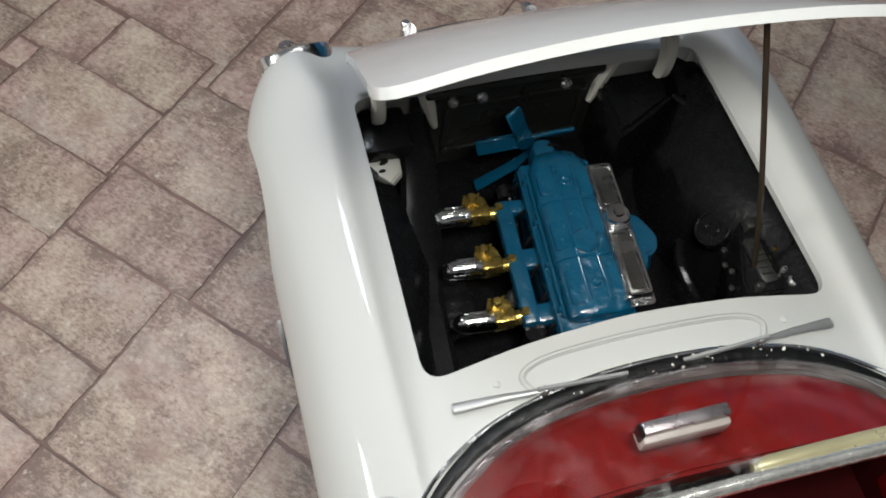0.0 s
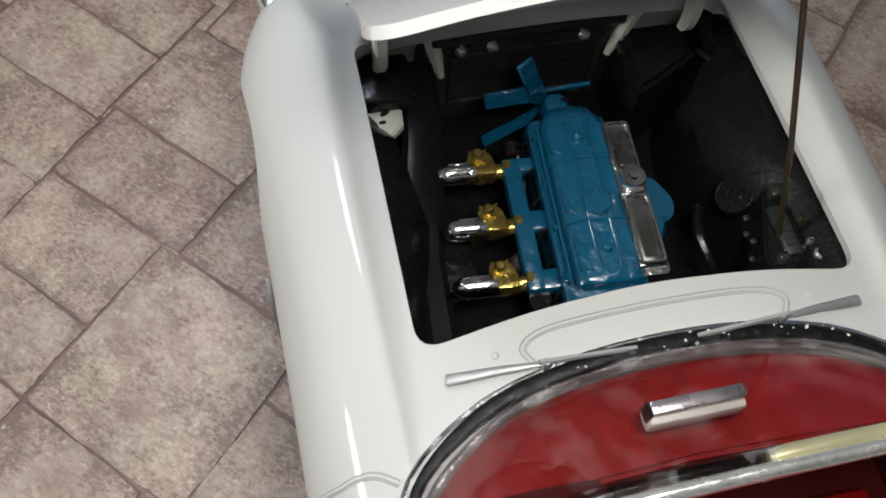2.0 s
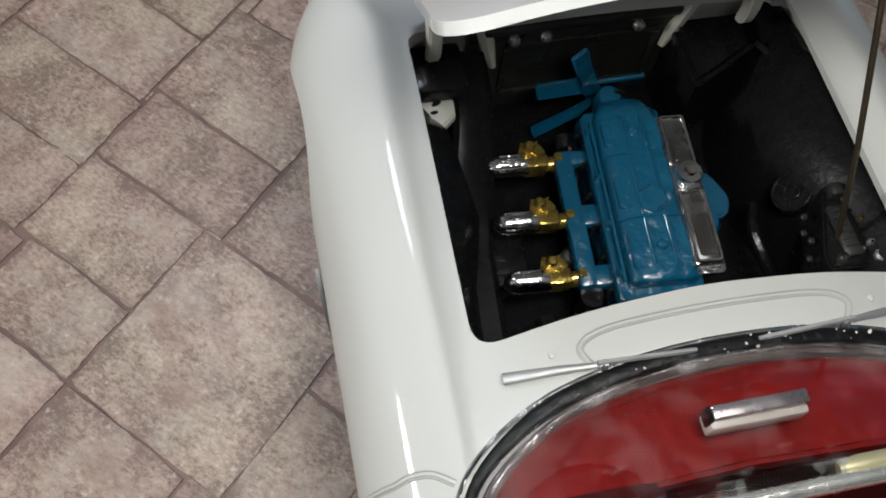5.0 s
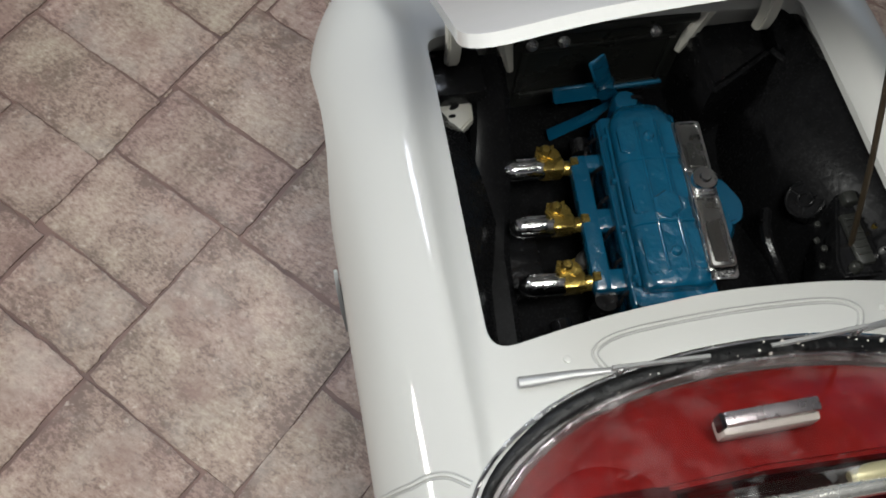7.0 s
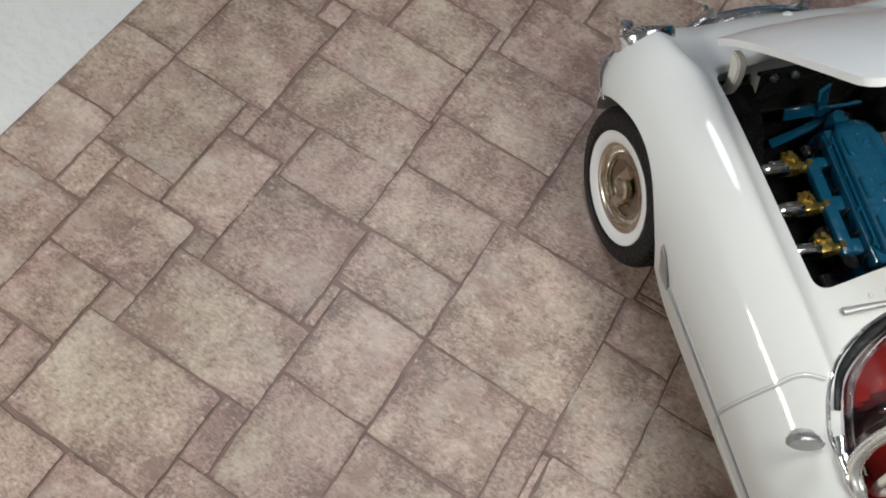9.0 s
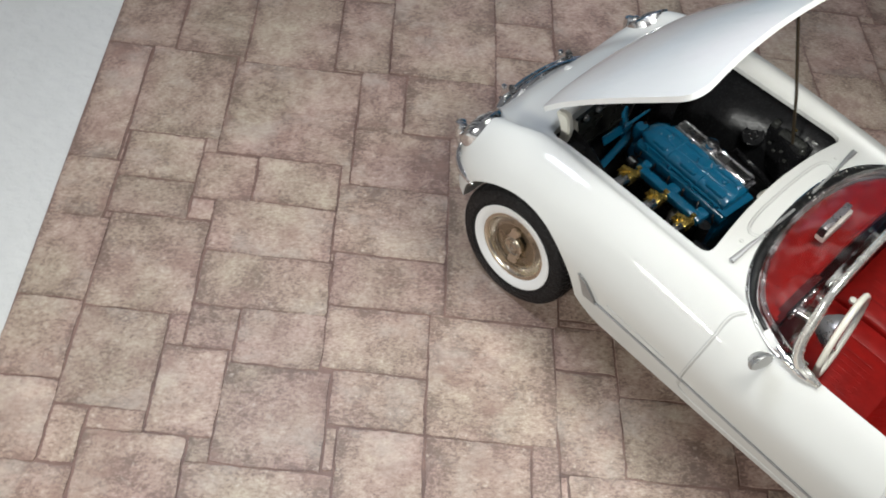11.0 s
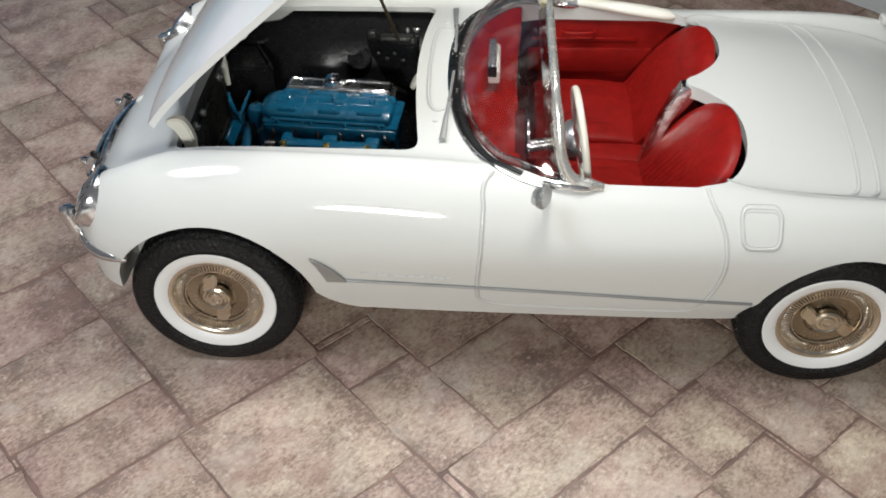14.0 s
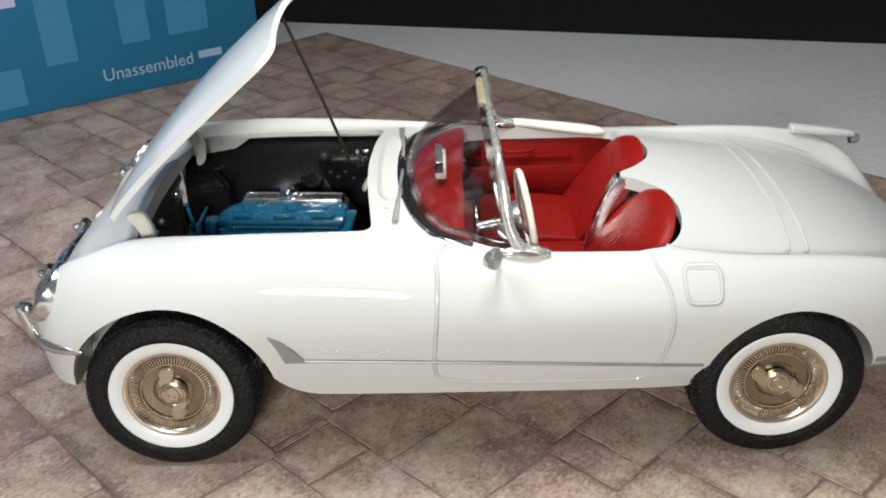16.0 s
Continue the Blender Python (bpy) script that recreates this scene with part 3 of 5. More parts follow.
keep = prism(rounded([(-0.128, -0.58), (-0.155, 0.0), (-0.128, 0.58), (0.925, 0.665), (0.885, 0.0), (0.925, -0.665)], [0.03, 0.3, 0.03, 0.13, 0.3, 0.13]), 0.5, 1.5)
ring = solid_cut(prism([(-1, -1), (-1, 1), (2, 1), (2, -1)], 0.4, 1.6), 0, [keep])
bon = solid_cut(bon, 0.027, [ring])
OPEN = Matrix.Translation((-0.222, 0, 1.078)) @ Matrix.Rotation(radians(-41.0), 4, "Y") @ Matrix.Translation((0.125, 0, -0.965))
bmesh.ops.transform(bon, matrix=OPEN, verts=bon.verts)
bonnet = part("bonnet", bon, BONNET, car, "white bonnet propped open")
for s in (-1, 1):
    arm = bmesh.new()
    side = smooth_path([(-0.16, 1.045), (-0.09, 1.055), (-0.055, 0.97), (-0.065, 0.88), (-0.105, 0.86), (-0.105, 0.93), (-0.125, 0.99)], 4, closed=True)
    a = [arm.verts.new((x, s * 0.50 - 0.02, z)) for x, z in side]
    b = [arm.verts.new((x, s * 0.50 + 0.02, z)) for x, z in side]
    arm.faces.new(a), arm.faces.new(b)
    for i in range(len(a)):
        arm.faces.new((a[i], a[(i + 1) % len(a)], b[(i + 1) % len(a)], b[i]))
    bmesh.ops.recalc_face_normals(arm, faces=arm.faces[:])
    bmesh.ops.bevel(arm, geom=[e for e in arm.edges if e.calc_face_angle(0) > 0.9], offset=0.006, segments=2, affect="EDGES")
    part("bonnet_hinge", arm, CREAM, car, "white hooked bonnet hinge")
part("prop_rod", tube([(0.725, 0.53, 0.74), (0.60, 0.445, 1.18), (0.443, 0.337, 1.672)], 0.0085, 8), WIRE, car, "thin brown bonnet prop wire")


# wheels
def wheel():
    w = empty("wheel", parent=car)
    tyre = lathe([(0.24, -0.085), (0.30, -0.10), (0.332, -0.097), (0.350, -0.084), (0.3575, -0.062), (0.360, -0.03), (0.360, 0.03), (0.3575, 0.062), (0.350, 0.084), (0.332, 0.099), (0.30, 0.103), (0.285, 0.106), (0.28, 0.103), (0.262, 0.099), (0.24, 0.085), (0.20, 0.06), (0.20, -0.06), (0.24, -0.085)], 96)
    tread = bmesh.new()

    def block(a, x0, x1, h0, h1, tw, lift):
        """One tread block that follows the tyre's round shoulder."""
        rbox(x0, x1, h0, h1, -1, 1, 0, bm=tread)
        tread.verts.ensure_lookup_table()
        mid = (h0 + h1) / 2
        for v in tread.verts[-8:]:
            p = Matrix.Rotation(tw, 4, "Z") @ Vector((v.co.x, v.co.y - mid, 0))
            h = mid + p.y
            r = float(np.interp(abs(h), (0.0, 0.03, 0.062, 0.084, 0.099), (0.3602, 0.360, 0.3575, 0.350, 0.331))) + (lift if v.co.z > 0 else -0.004)
            v.co = Vector((r * math.cos(a + p.x / 0.36), r * math.sin(a + p.x / 0.36), h))

    for k in range(78):
        a = 2 * math.pi * k / 78
        for h, tw in ((0.060, 0.5), (0.0215, -0.55), (-0.0215, 0.55), (-0.060, -0.5)):
            block(a, -0.0095, 0.0095, h - 0.016, h + 0.016, tw, 0.0095)
        block(a, -0.0062, 0.0062, 0.080, 0.0960, 0.0, 0.0080)
        block(a + math.pi / 78, -0.0062, 0.0062, 0.080, 0.0960, 0.0, 0.0080)
    tagged(part("tread", tread, RUBBER, w), kind="stuff")
    part("tyre", tyre, RUBBER, w, "black rubber tyre with tread")
    part("whitewall", lathe([(0.190, 0.050), (0.200, 0.082), (0.212, 0.095), (0.235, 0.1025), (0.257, 0.1055), (0.262, 0.102), (0.258, 0.09), (0.190, 0.045)], 64), WALL_W, w, "white sidewall ring")
    SUNK = Matrix.Translation((0, 0, -0.022))
    part("hubcap", lathe([(0.222, 0.085), (0.222, 0.102), (0.216, 0.109), (0.205, 0.112), (0.192, 0.109), (0.184, 0.101), (0.180, 0.092), (0.178, 0.060)], 64, m=SUNK), GOLD, w, "polished champagne gold hubcap rim")
    part("dish", lathe([(0.180, 0.060), (0.180, 0.088), (0.150, 0.083), (0.143, 0.080), (0.134, 0.081), (0.126, 0.080), (0.086, 0.077), (0.080, 0.071), (0.0, 0.070)], 48, m=SUNK), BRONZE, w, "darker bronze dish of the hubcap")
    part("dish_ring", tube([(0.137 * math.cos(a), 0.137 * math.sin(a), 0.064) for a in np.linspace(0, 2 * math.pi, 49)[:-1]], 0.0045, 6, closed=True), GOLD, w)
    for k in range(84):
        a = 2 * math.pi * k / 84
        part("rib", rbox(0.143, 0.181, -0.0033, 0.0033, 0.058, 0.0760, 0.0012, 1), GOLD, w, at=pose(0, 0, 0, 0, 0, math.degrees(a)))
    spin = bmesh.new()
    blade = smooth_path([(0.052, -0.026), (0.085, -0.040), (0.116, -0.046), (0.127, -0.012), (0.108, 0.016), (0.085, 0.022), (0.050, 0.040), (-0.052, 0.026), (-0.085, 0.040), (-0.116, 0.046), (-0.127, 0.012), (-0.108, -0.016), (-0.085, -0.022), (-0.050, -0.040)], 4, closed=True)
    prism(blade, 0.040, 0.083, spin, r=0.007)
    part("spinner", spin, GOLD, w, "two-bladed gold spinner")
    part("medallion", lathe([(0.058, 0.08), (0.058, 0.106), (0.050, 0.111), (0.045, 0.105), (0.032, 0.105), (0.028, 0.112), (0.018, 0.112), (0.015, 0.107), (0.0, 0.107)], 32, m=SUNK), GOLD, w, "round gold medallion")
    return w


w0 = wheel()
w0.matrix_local = up(pose(0.008, -0.768, 0.360, -3, 0, 0)) @ pose(0, 0, 0, 90, 75, 1)  # leaning in a little
for x, y, turn, spin in ((2.572, -0.800, 0, 20), (0.008, 0.770, 181, 40), (2.572, 0.800, 180, 10)):
    copy_thing(w0, up(pose(x, y, 0.360, 90, spin, turn)))

# windscreen
HEAD = smooth_path([(1.405, -0.63, 1.235), (1.392, -0.35, 1.305), (1.388, 0, 1.31), (1.392, 0.35, 1.305), (1.405, 0.63, 1.235)], 15)
BASE3 = [(x, y, top_z(x, y) + 0.012) for x, y in WS_BASE]
screen = empty("windscreen", parent=car)
gl = bmesh.new()
rows = []
for k in range(11):
    t = k / 10
    row = []
    for a, b in zip(BASE3, HEAD):
        p = Vector(a).lerp(Vector(b), t)
        p.x += 0.014 * (1 - t) - 0.05 * math.sin(math.pi * t)
        row.append(gl.verts.new(p))
    rows.append(row)
for a, b in zip(rows, rows[1:]):
    for j in range(len(a) - 1):
        gl.faces.new((a[j], a[j + 1], b[j + 1], b[j]))
gl = solid_cut(gl, 0.012, [])
part("glass", gl, GLASS, screen, "scuffed clear wraparound windscreen", smooth=80).visible_shadow = False
frame_path = smooth_path([(1.60, -0.742, 0.935), (1.49, -0.744, 0.957), (1.437, -0.718, 1.03), (1.415, -0.668, 1.16), (1.401, -0.618, 1.262), (1.396, -0.54, 1.30), (1.390, -0.30, 1.314), (1.388, 0, 1.318),
                          (1.390, 0.30, 1.314), (1.396, 0.54, 1.30), (1.401, 0.618, 1.262), (1.415, 0.668, 1.16), (1.437, 0.718, 1.03), (1.49, 0.744, 0.957), (1.60, 0.742, 0.935)], 7)
part("frame", tube([(x + 0.014, y, z) for x, y, z in frame_path], [0.012, 0.015, 0.018] + [0.018 + 0.005 * min(1.0, max(0.0, (1.28 - p[2]) / 0.10)) for p in frame_path[3:-3]] + [0.018, 0.015, 0.012], 12, flat=1.3), RAIL, screen, "scuffed chrome windscreen frame")
edge = frame_path[8:-8]
part("glass_edge", tube([(x - 0.014, y * 0.985, z - 0.006) for x, y, z in edge], 0.019, 10, flat=0.9), GLASS_EDGE, screen, "thick scuffed edge of clear plastic")
glue = [p for p in frame_path if -0.02 <= p[1] <= 0.44 and p[2] > 1.28]
part("glue_stain", tube([(x - 0.012, y, z - 0.003) for x, y, z in glue], [0.012] + [0.0215] * (len(glue) - 2) + [0.012], 14, flat=0.95), GLUE, screen, "yellowed glue stain")
part("end_cap", lathe([(0.030, -0.018), (0.036, -0.012), (0.036, 0.012), (0.030, 0.018), (0.0, 0.018)], 14, m=Matrix.Translation((1.397, 0.595, 1.284)) @ Euler((radians(-62), 0, 0)).to_matrix().to_4x4()), BLACK, screen, "dark frame end cap")
part("base_trim", tube([(x - 0.033, y * 1.031, top_z(x - 0.033, y * 1.031) + 0.002) for x, y in WS_BASE], 0.0065, 8), BRIGHT, screen, "chrome base trim")
part("base_gasket", tube([(x - 0.008, y * 1.006, top_z(x, y) + 0.006) for x, y in WS_BASE if abs(y) < 0.715], [0.0225 - 0.010 * max(0.0, (abs(y) - 0.45) / 0.265) for x, y in WS_BASE if abs(y) < 0.715], 10, flat=0.45), GASKET, screen, "black rubber base gasket")
fleck_rng = random.Random(7)
for k in range(20):
    x, y = fleck_rng.choice([p for p in WS_BASE if -0.40 < p[1] < 0.56])
    x, y, r = x - 0.008 + fleck_rng.uniform(-0.018, 0.020), y * 1.006 + fleck_rng.uniform(-0.03, 0.03), fleck_rng.choice((0.0022, 0.0028, 0.003, 0.0045))
    part("glue_fleck", lathe([(r, -0.6 * r), (0.9 * r, 0.2 * r), (0.0, 0.6 * r)], 6, m=Matrix.Translation((x, y, top_z(x, y) + 0.0145)) @ Matrix.Rotation(k, 4, "Z") @ Matrix.Diagonal((1.0, fleck_rng.uniform(0.8, 2.2), 1.0, 1.0))), CREAM, screen)
part("glass_flange", tube([(x + 0.024, y * 0.964, top_z(x, y) + 0.014) for x, y in WS_BASE], 0.0130, 10), GLASS_EDGE, screen, "thick clear flange at the foot of the screen")
part("flange_bead", tube([(x + 0.022, y * 0.966, top_z(x, y) + 0.026) for x, y in WS_BASE], 0.0035, 6), BRIGHT, screen)
for s in (-1, 1):
    part("post_foot", tube(smooth_path([(1.38, s * 0.735, 0.955), (1.47, s * 0.745, 0.945), (1.60, s * 0.74, 0.935)], 6), [0.020] * 4 + [0.030] * 4 + [0.034, 0.032, 0.028, 0.022, 0.012], 12, flat=0.75), CHROME, screen, "chrome post foot")

# wipers and mirrors
for s in (-1, 1):
    wiper = empty("wiper", parent=car)
    z0, z1 = top_z(1.0, 0.25) + 0.02, top_z(0.98, 0.55) + 0.018
    part("blade", tube([(0.997, s * 0.30, z0 + 0.004), (0.985, s * 0.42, (z0 + z1) / 2 + 0.004), (0.978, s * 0.55, z1)], [0.006, 0.010, 0.015], 6, flat=0.45), WIPER, wiper, "flat silver wiper blade")
    part("arm", tube([(1.0, s * 0.08, top_z(1.0, 0.08) + 0.012), (0.997, s * 0.20, z0 + 0.004), (0.994, s * 0.33, z0 + 0.012)], 0.007, 6), WIPER, wiper, "thin silver wiper arm")
    part("pivot", lathe([(0.012, -0.02), (0.012, 0.008), (0.008, 0.014), (0.0, 0.015)], 12, m=Matrix.Translation((0.997, s * 0.31, z0))), STEEL, wiper)
    part("washer_jet", lathe([(0.010, -0.01), (0.010, 0.004), (0.0, 0.008)], 10, m=Matrix.Translation((0.94, s * 0.42, top_z(0.94, 0.42)))), WHITE, car)
mirror = empty("door_mirror", parent=car)
part("stem", tube([(1.40, -0.80, top_z(1.40, 0.80)), (1.39, -0.85, 0.955), (1.385, -0.875, 0.985)], 0.014, 8), CHROME, mirror)
part("head", lathe([(0.0, -0.04), (0.038, -0.028), (0.058, 0.0), (0.062, 0.014), (0.054, 0.022), (0.0, 0.022)], 24, m=Matrix.Translation((1.37, -0.885, 0.995)) @ Euler((radians(75), 0, radians(70))).to_matrix().to_4x4() @ Matrix.Diagonal((1.05, 0.62, 1.0, 1.0))), STEEL, mirror, "oval chrome mirror head")

# front end
for s in (-1, 1):
    lamp = empty("headlight", parent=car)
    at = Matrix.Translation((-0.470, s * 0.71, 0.812)) @ Euler((0, radians(-54), radians(-8 * s))).to_matrix().to_4x4() @ Matrix.Scale(0.89, 4)
    part("rim", lathe([(0.118, -0.07), (0.146, -0.05), (0.152, -0.005), (0.146, 0.018), (0.128, 0.026), (0.112, 0.01), (0.112, -0.05)], 40, m=at), BRIGHT, lamp, "chrome headlight rim")
    part("lens", lathe([(0.113, 0.0), (0.09, 0.022), (0.05, 0.036), (0.0, 0.04)], 32, m=at), LENS, lamp, "grey headlight lens")
    for k in range(-4, 5):
        h = 0.113 * math.sqrt(max(0.0, 1 - (k / 4.6) ** 2))
        bow = [(h * c, 0.0245 * k, 0.012 + 0.036 * (1 - (h * c / 0.113) ** 2 - (0.0245 * k / 0.113) ** 2)) for c in (-1, -0.6, -0.2, 0.2, 0.6, 1)]
        part("guard_wire", tube([at @ Vector(p) for p in bow], 0.0035, 5), CHROME, lamp)
    bumper = empty("bumper", parent=car)
    bar = smooth_path([(-0.602, s * 0.50, 0.605), (-0.582, s * 0.63, 0.61), (-0.525, s * 0.772, 0.62), (-0.435, s * 0.857, 0.622), (-0.305, s * 0.895, 0.620)], 8)
    part("bar", tube(bar, [0.021] * 24 + [0.021, 0.021, 0.020, 0.020, 0.019, 0.018, 0.016, 0.013, 0.007], 10, flat=1.15), BRIGHT, bumper, "curved chrome bumper bar")
    part("overrider", lathe([(0.0, -0.085), (0.028, -0.07), (0.036, -0.02), (0.036, 0.04), (0.028, 0.085), (0.0, 0.10)], 16, m=Matrix.Translation((-0.575, s * 0.72, 0.665)) @ Euler((0, radians(-12), 0)).to_matrix().to_4x4()), BRIGHT, bumper, "chrome overrider")
    part("overrider_ball", lathe([(0.0, -0.025), (0.018, -0.018), (0.025, 0.0), (0.018, 0.018), (0.0, 0.025)], 12, m=Matrix.Translation((-0.560, s * 0.74, 0.745))), BRIGHT, bumper)
grille = empty("grille", parent=car)
oval = [(-0.646 + 0.02 * abs(math.sin(a)) + 0.05 * math.cos(a) ** 2, 0.36 * math.cos(a), 0.555 + 0.10 * math.sin(a)) for a in np.linspace(0, 2 * math.pi, 41)[:-1]]
part("surround", tube(oval, 0.028, 10, closed=True), BRIGHT, grille, "oval chrome grille surround")
for k in range(-5, 6):
    part("tooth", tube([(-0.635 + 0.05 * (k / 6) ** 2, 0.058 * k, 0.47), (-0.67 + 0.05 * (k / 6) ** 2, 0.058 * k, 0.55), (-0.635 + 0.05 * (k / 6) ** 2, 0.058 * k, 0.635)], [0.012, 0.018, 0.012], 8), CHROME, grille)
for s in (-1, 1):
    part("guard_post", tube(smooth_path([(-0.62, s * 0.245, 0.43), (-0.685, s * 0.245, 0.50), (-0.692, s * 0.245, 0.60), (-0.65, s * 0.245, 0.67)], 5), 0.026, 10), BRIGHT, grille, "chrome grille guard")
    part("guard_tip", lathe([(0.0, -0.02), (0.015, -0.014), (0.02, 0.0), (0.015, 0.014), (0.0, 0.02)], 12, m=Matrix.Translation((-0.71, s * 0.245, 0.635))), BRIGHT, grille)
part("grille_bar", tube(smooth_path([(-0.63, -0.36, 0.575), (-0.675, -0.24, 0.585), (-0.695, 0.0, 0.59), (-0.675, 0.24, 0.585), (-0.63, 0.36, 0.575)], 6), 0.026, 10), BRIGHT, grille, "bright chrome grille bar")
part("nose_badge", lathe([(0.024, -0.004), (0.024, 0.004), (0.018, 0.008), (0.016, 0.005), (0.0, 0.007)], 24, m=Matrix.Translation((-0.478, 0, top_z(-0.478, 0))) @ Euler((0, radians(-35), 0)).to_matrix().to_4x4()), WHITE, car, "round white nose badge")

# tail lamps on the rear wings
for s in (-1, 1):
    tail = empty("tail_lamp", parent=car)
    pod = [rounded([(-0.04, -0.012), (0.04, -0.012), (0.035, 0.03), (-0.035, 0.03)], 0.018, 3)]
    bm = bmesh.new()
    rings = []
    for x, k in ((3.10, 0.75), (3.11, 1.0), (3.30, 1.0), (3.42, 0.9), (3.455, 0.6)):
        rings.append([bm.verts.new((x, s * 0.75 + y * k, 0.865 - 0.11 * (x - 3.10) + z * k)) for y, z in pod[0]])
    for a, b in zip(rings, rings[1:]):
        for j in range(len(a)):
            bm.faces.new((a[j], a[(j + 1) % len(a)], b[(j + 1) % len(a)], b[j]))
    bm.faces.new(rings[0]), bm.faces.new(rings[-1])
    bmesh.ops.recalc_face_normals(bm, faces=bm.faces[:])
    part("fin", bm, WHITE, tail, "white tail fin cap")
    part("lamp_tip", lathe([(0.026, -0.03), (0.03, 0.0), (0.022, 0.02), (0.0, 0.028)], 16, m=Matrix.Translation((3.47, s * 0.75, 0.80)) @ Euler((0, radians(90), 0)).to_matrix().to_4x4()), CHROME, tail, "chrome lamp tip")

# engine, set slightly askew in its bay
ASKEW = up(pose(0.42, 0.042, 0, 0, 0, -4.5))
engine = empty("engine", ASKEW, car)
part("block", rbox(-0.34, 0.31, -0.13, 0.13, 0.46, 0.70, 0.025), BLUE, engine, "blue engine block")
part("cylinder_head", rbox(-0.31, 0.32, -0.135, 0.11, 0.66, 0.735, 0.015), BLUE, engine)
cover = empty("rocker_cover", ASKEW, car)
prof = smooth_path([(-0.105, 0.73), (-0.103, 0.768), (-0.085, 0.788), (-0.06, 0.796), (0.0, 0.800), (0.06, 0.796), (0.085, 0.788), (0.103, 0.768), (0.105, 0.73)], 4)
rc = loft([[(x, y * k, 0.73 + (z - 0.73) * k) for y, z in prof] for x, k in ((-0.335, 0.62), (-0.325, 0.74), (-0.28, 0.95), (-0.25, 1.0), (0.27, 1.0), (0.285, 0.96), (0.292, 0.85))])
part("shell", rc, BLUE, cover, "blue rocker cover")
for y in (-0.032, 0.030):
    part("rib", rbox(-0.26, 0.25, y - 0.004, y + 0.004, 0.79, 0.806, 0.003, 1), BLUE, cover)
for x0, x1, y0, y1 in ((-0.245, -0.15, -0.092, -0.04), (-0.25, -0.13, 0.038, 0.09), (-0.05, 0.06, -0.092, -0.042), (-0.10, 0.02, 0.04, 0.088), (0.13, 0.255, -0.09, -0.045), (0.12, 0.25, 0.042, 0.088)):
    part("raised_panel", prism(rounded([(x0, y0), (x1, y0), (x1, y1), (x0, y1)], 0.018), 0.776, 0.801, r=0.004), BLUE, cover)
for x in (-0.125, 0.09):
    part("rib", tube([(x, y, z + 0.002) for y, z in prof[4:-4]], 0.0065, 6), BLUE, cover)
for y in (-0.112, 0.112):
    part("rib", tube([(-0.27, y * 0.97, 0.752), (0.27, y, 0.752)], 0.007, 6), BLUE, cover)
part("filler_cap", lathe([(0.046, 0.79), (0.046, 0.812), (0.038, 0.820), (0.0, 0.821)], 6, m=Matrix.Translation((0.04, 0.005, 0))), BLUE, cover, "six-sided blue filler cap")
part("flange", prism(rounded([(-0.315, -0.125), (0.325, -0.125), (0.325, 0.118), (-0.315, 0.118)], 0.02), 0.722, 0.742, r=0.004), BLUE, cover)
for x in (-0.24, -0.08, 0.08, 0.24):
    for y in (-0.118, 0.112):
        part("bolt", lathe([(0.011, 0.735), (0.011, 0.752), (0.007, 0.757), (0.0, 0.758)], 6, m=Matrix.Translation((x, y, 0))), BLUE, cover)
for x in (-0.20, 0.19):
    part("dome_nut", lathe([(0.016, 0.795), (0.016, 0.810), (0.010, 0.818), (0.0, 0.820)], 10, m=Matrix.Translation((x, 0.0, 0))), BLUE, cover)
for k in range(6):
    x = -0.26 + 0.105 * k
    part("spark_lead", tube(smooth_path([(x, -0.128, 0.715), (x + 0.01, -0.150, 0.705), (x + 0.015, -0.160, 0.66), (0.02 + 0.3 * x, -0.165, 0.60)], 4), 0.007, 6), BLACK, engine, "black spark lead")
part("timing_case", tube([(-0.335, 0, 0.60), (-0.365, 0, 0.60)], 0.09, 20), BLUE, engine)
part("water_pump", tube([(-0.33, 0, 0.705), (-0.40, 0, 0.70)], [0.05, 0.035], 16), BLUE, engine)
part("thermostat_neck", lathe([(0.046, 0.66), (0.044, 0.742), (0.034, 0.757), (0.0, 0.762)], 18, m=Matrix.Translation((-0.368, -0.025, 0))), BLUE, engine)
part("distributor", lathe([(0.07, 0.60), (0.072, 0.70), (0.06, 0.715), (0.0, 0.72)], 20, m=Matrix.Translation((0.07, 0.165, 0))), BLUE, engine)
part("pump_lobe", prism(rounded([(-0.12, 0.13), (-0.09, 0.235), (0.0, 0.283), (0.065, 0.262), (0.09, 0.13)], 0.03), 0.64, 0.715, r=0.01), BLUE, engine, "rounded blue pump lobe")
fan = empty("fan", ASKEW @ up(pose(-0.444, -0.066, 0.712)), car)
part("hub", tube([(0.02, 0, 0), (-0.03, 0, 0)], 0.032, 14), BLUE, fan)
for turn in (8, 112, 188, 292):
    bl = rbox(-0.008, 0.008, 0.02, 0.174, -0.030, 0.030, 0.005, 1)
    bmesh.ops.transform(bl, matrix=Matrix.Rotation(radians(24), 4, "Y"), verts=bl.verts)
    part("blade", bl, BLUE, fan, at=pose(0, 0, 0, turn, 0, 0))
part("generator_bar", tube([(-0.415, -0.03, 0.665), (-0.415, -0.12, 0.59), (-0.415, -0.225, 0.505)], [0.026, 0.022, 0.024], 8, flat=0.6), BLUE, engine)
part("belt", tube(smooth_path([(-0.375, 0.03, 0.74), (-0.375, -0.04, 0.72), (-0.375, -0.10, 0.56), (-0.375, 0.0, 0.50), (-0.375, 0.09, 0.58)], 6, closed=True), 0.012, 6, closed=True), BLACK, engine)
manifold = empty("intake_manifold", ASKEW, car)
part("log", rbox(-0.215, 0.25, -0.228, -0.168, 0.645, 0.70, 0.016, 2), BLUE, manifold, "blue manifold log")
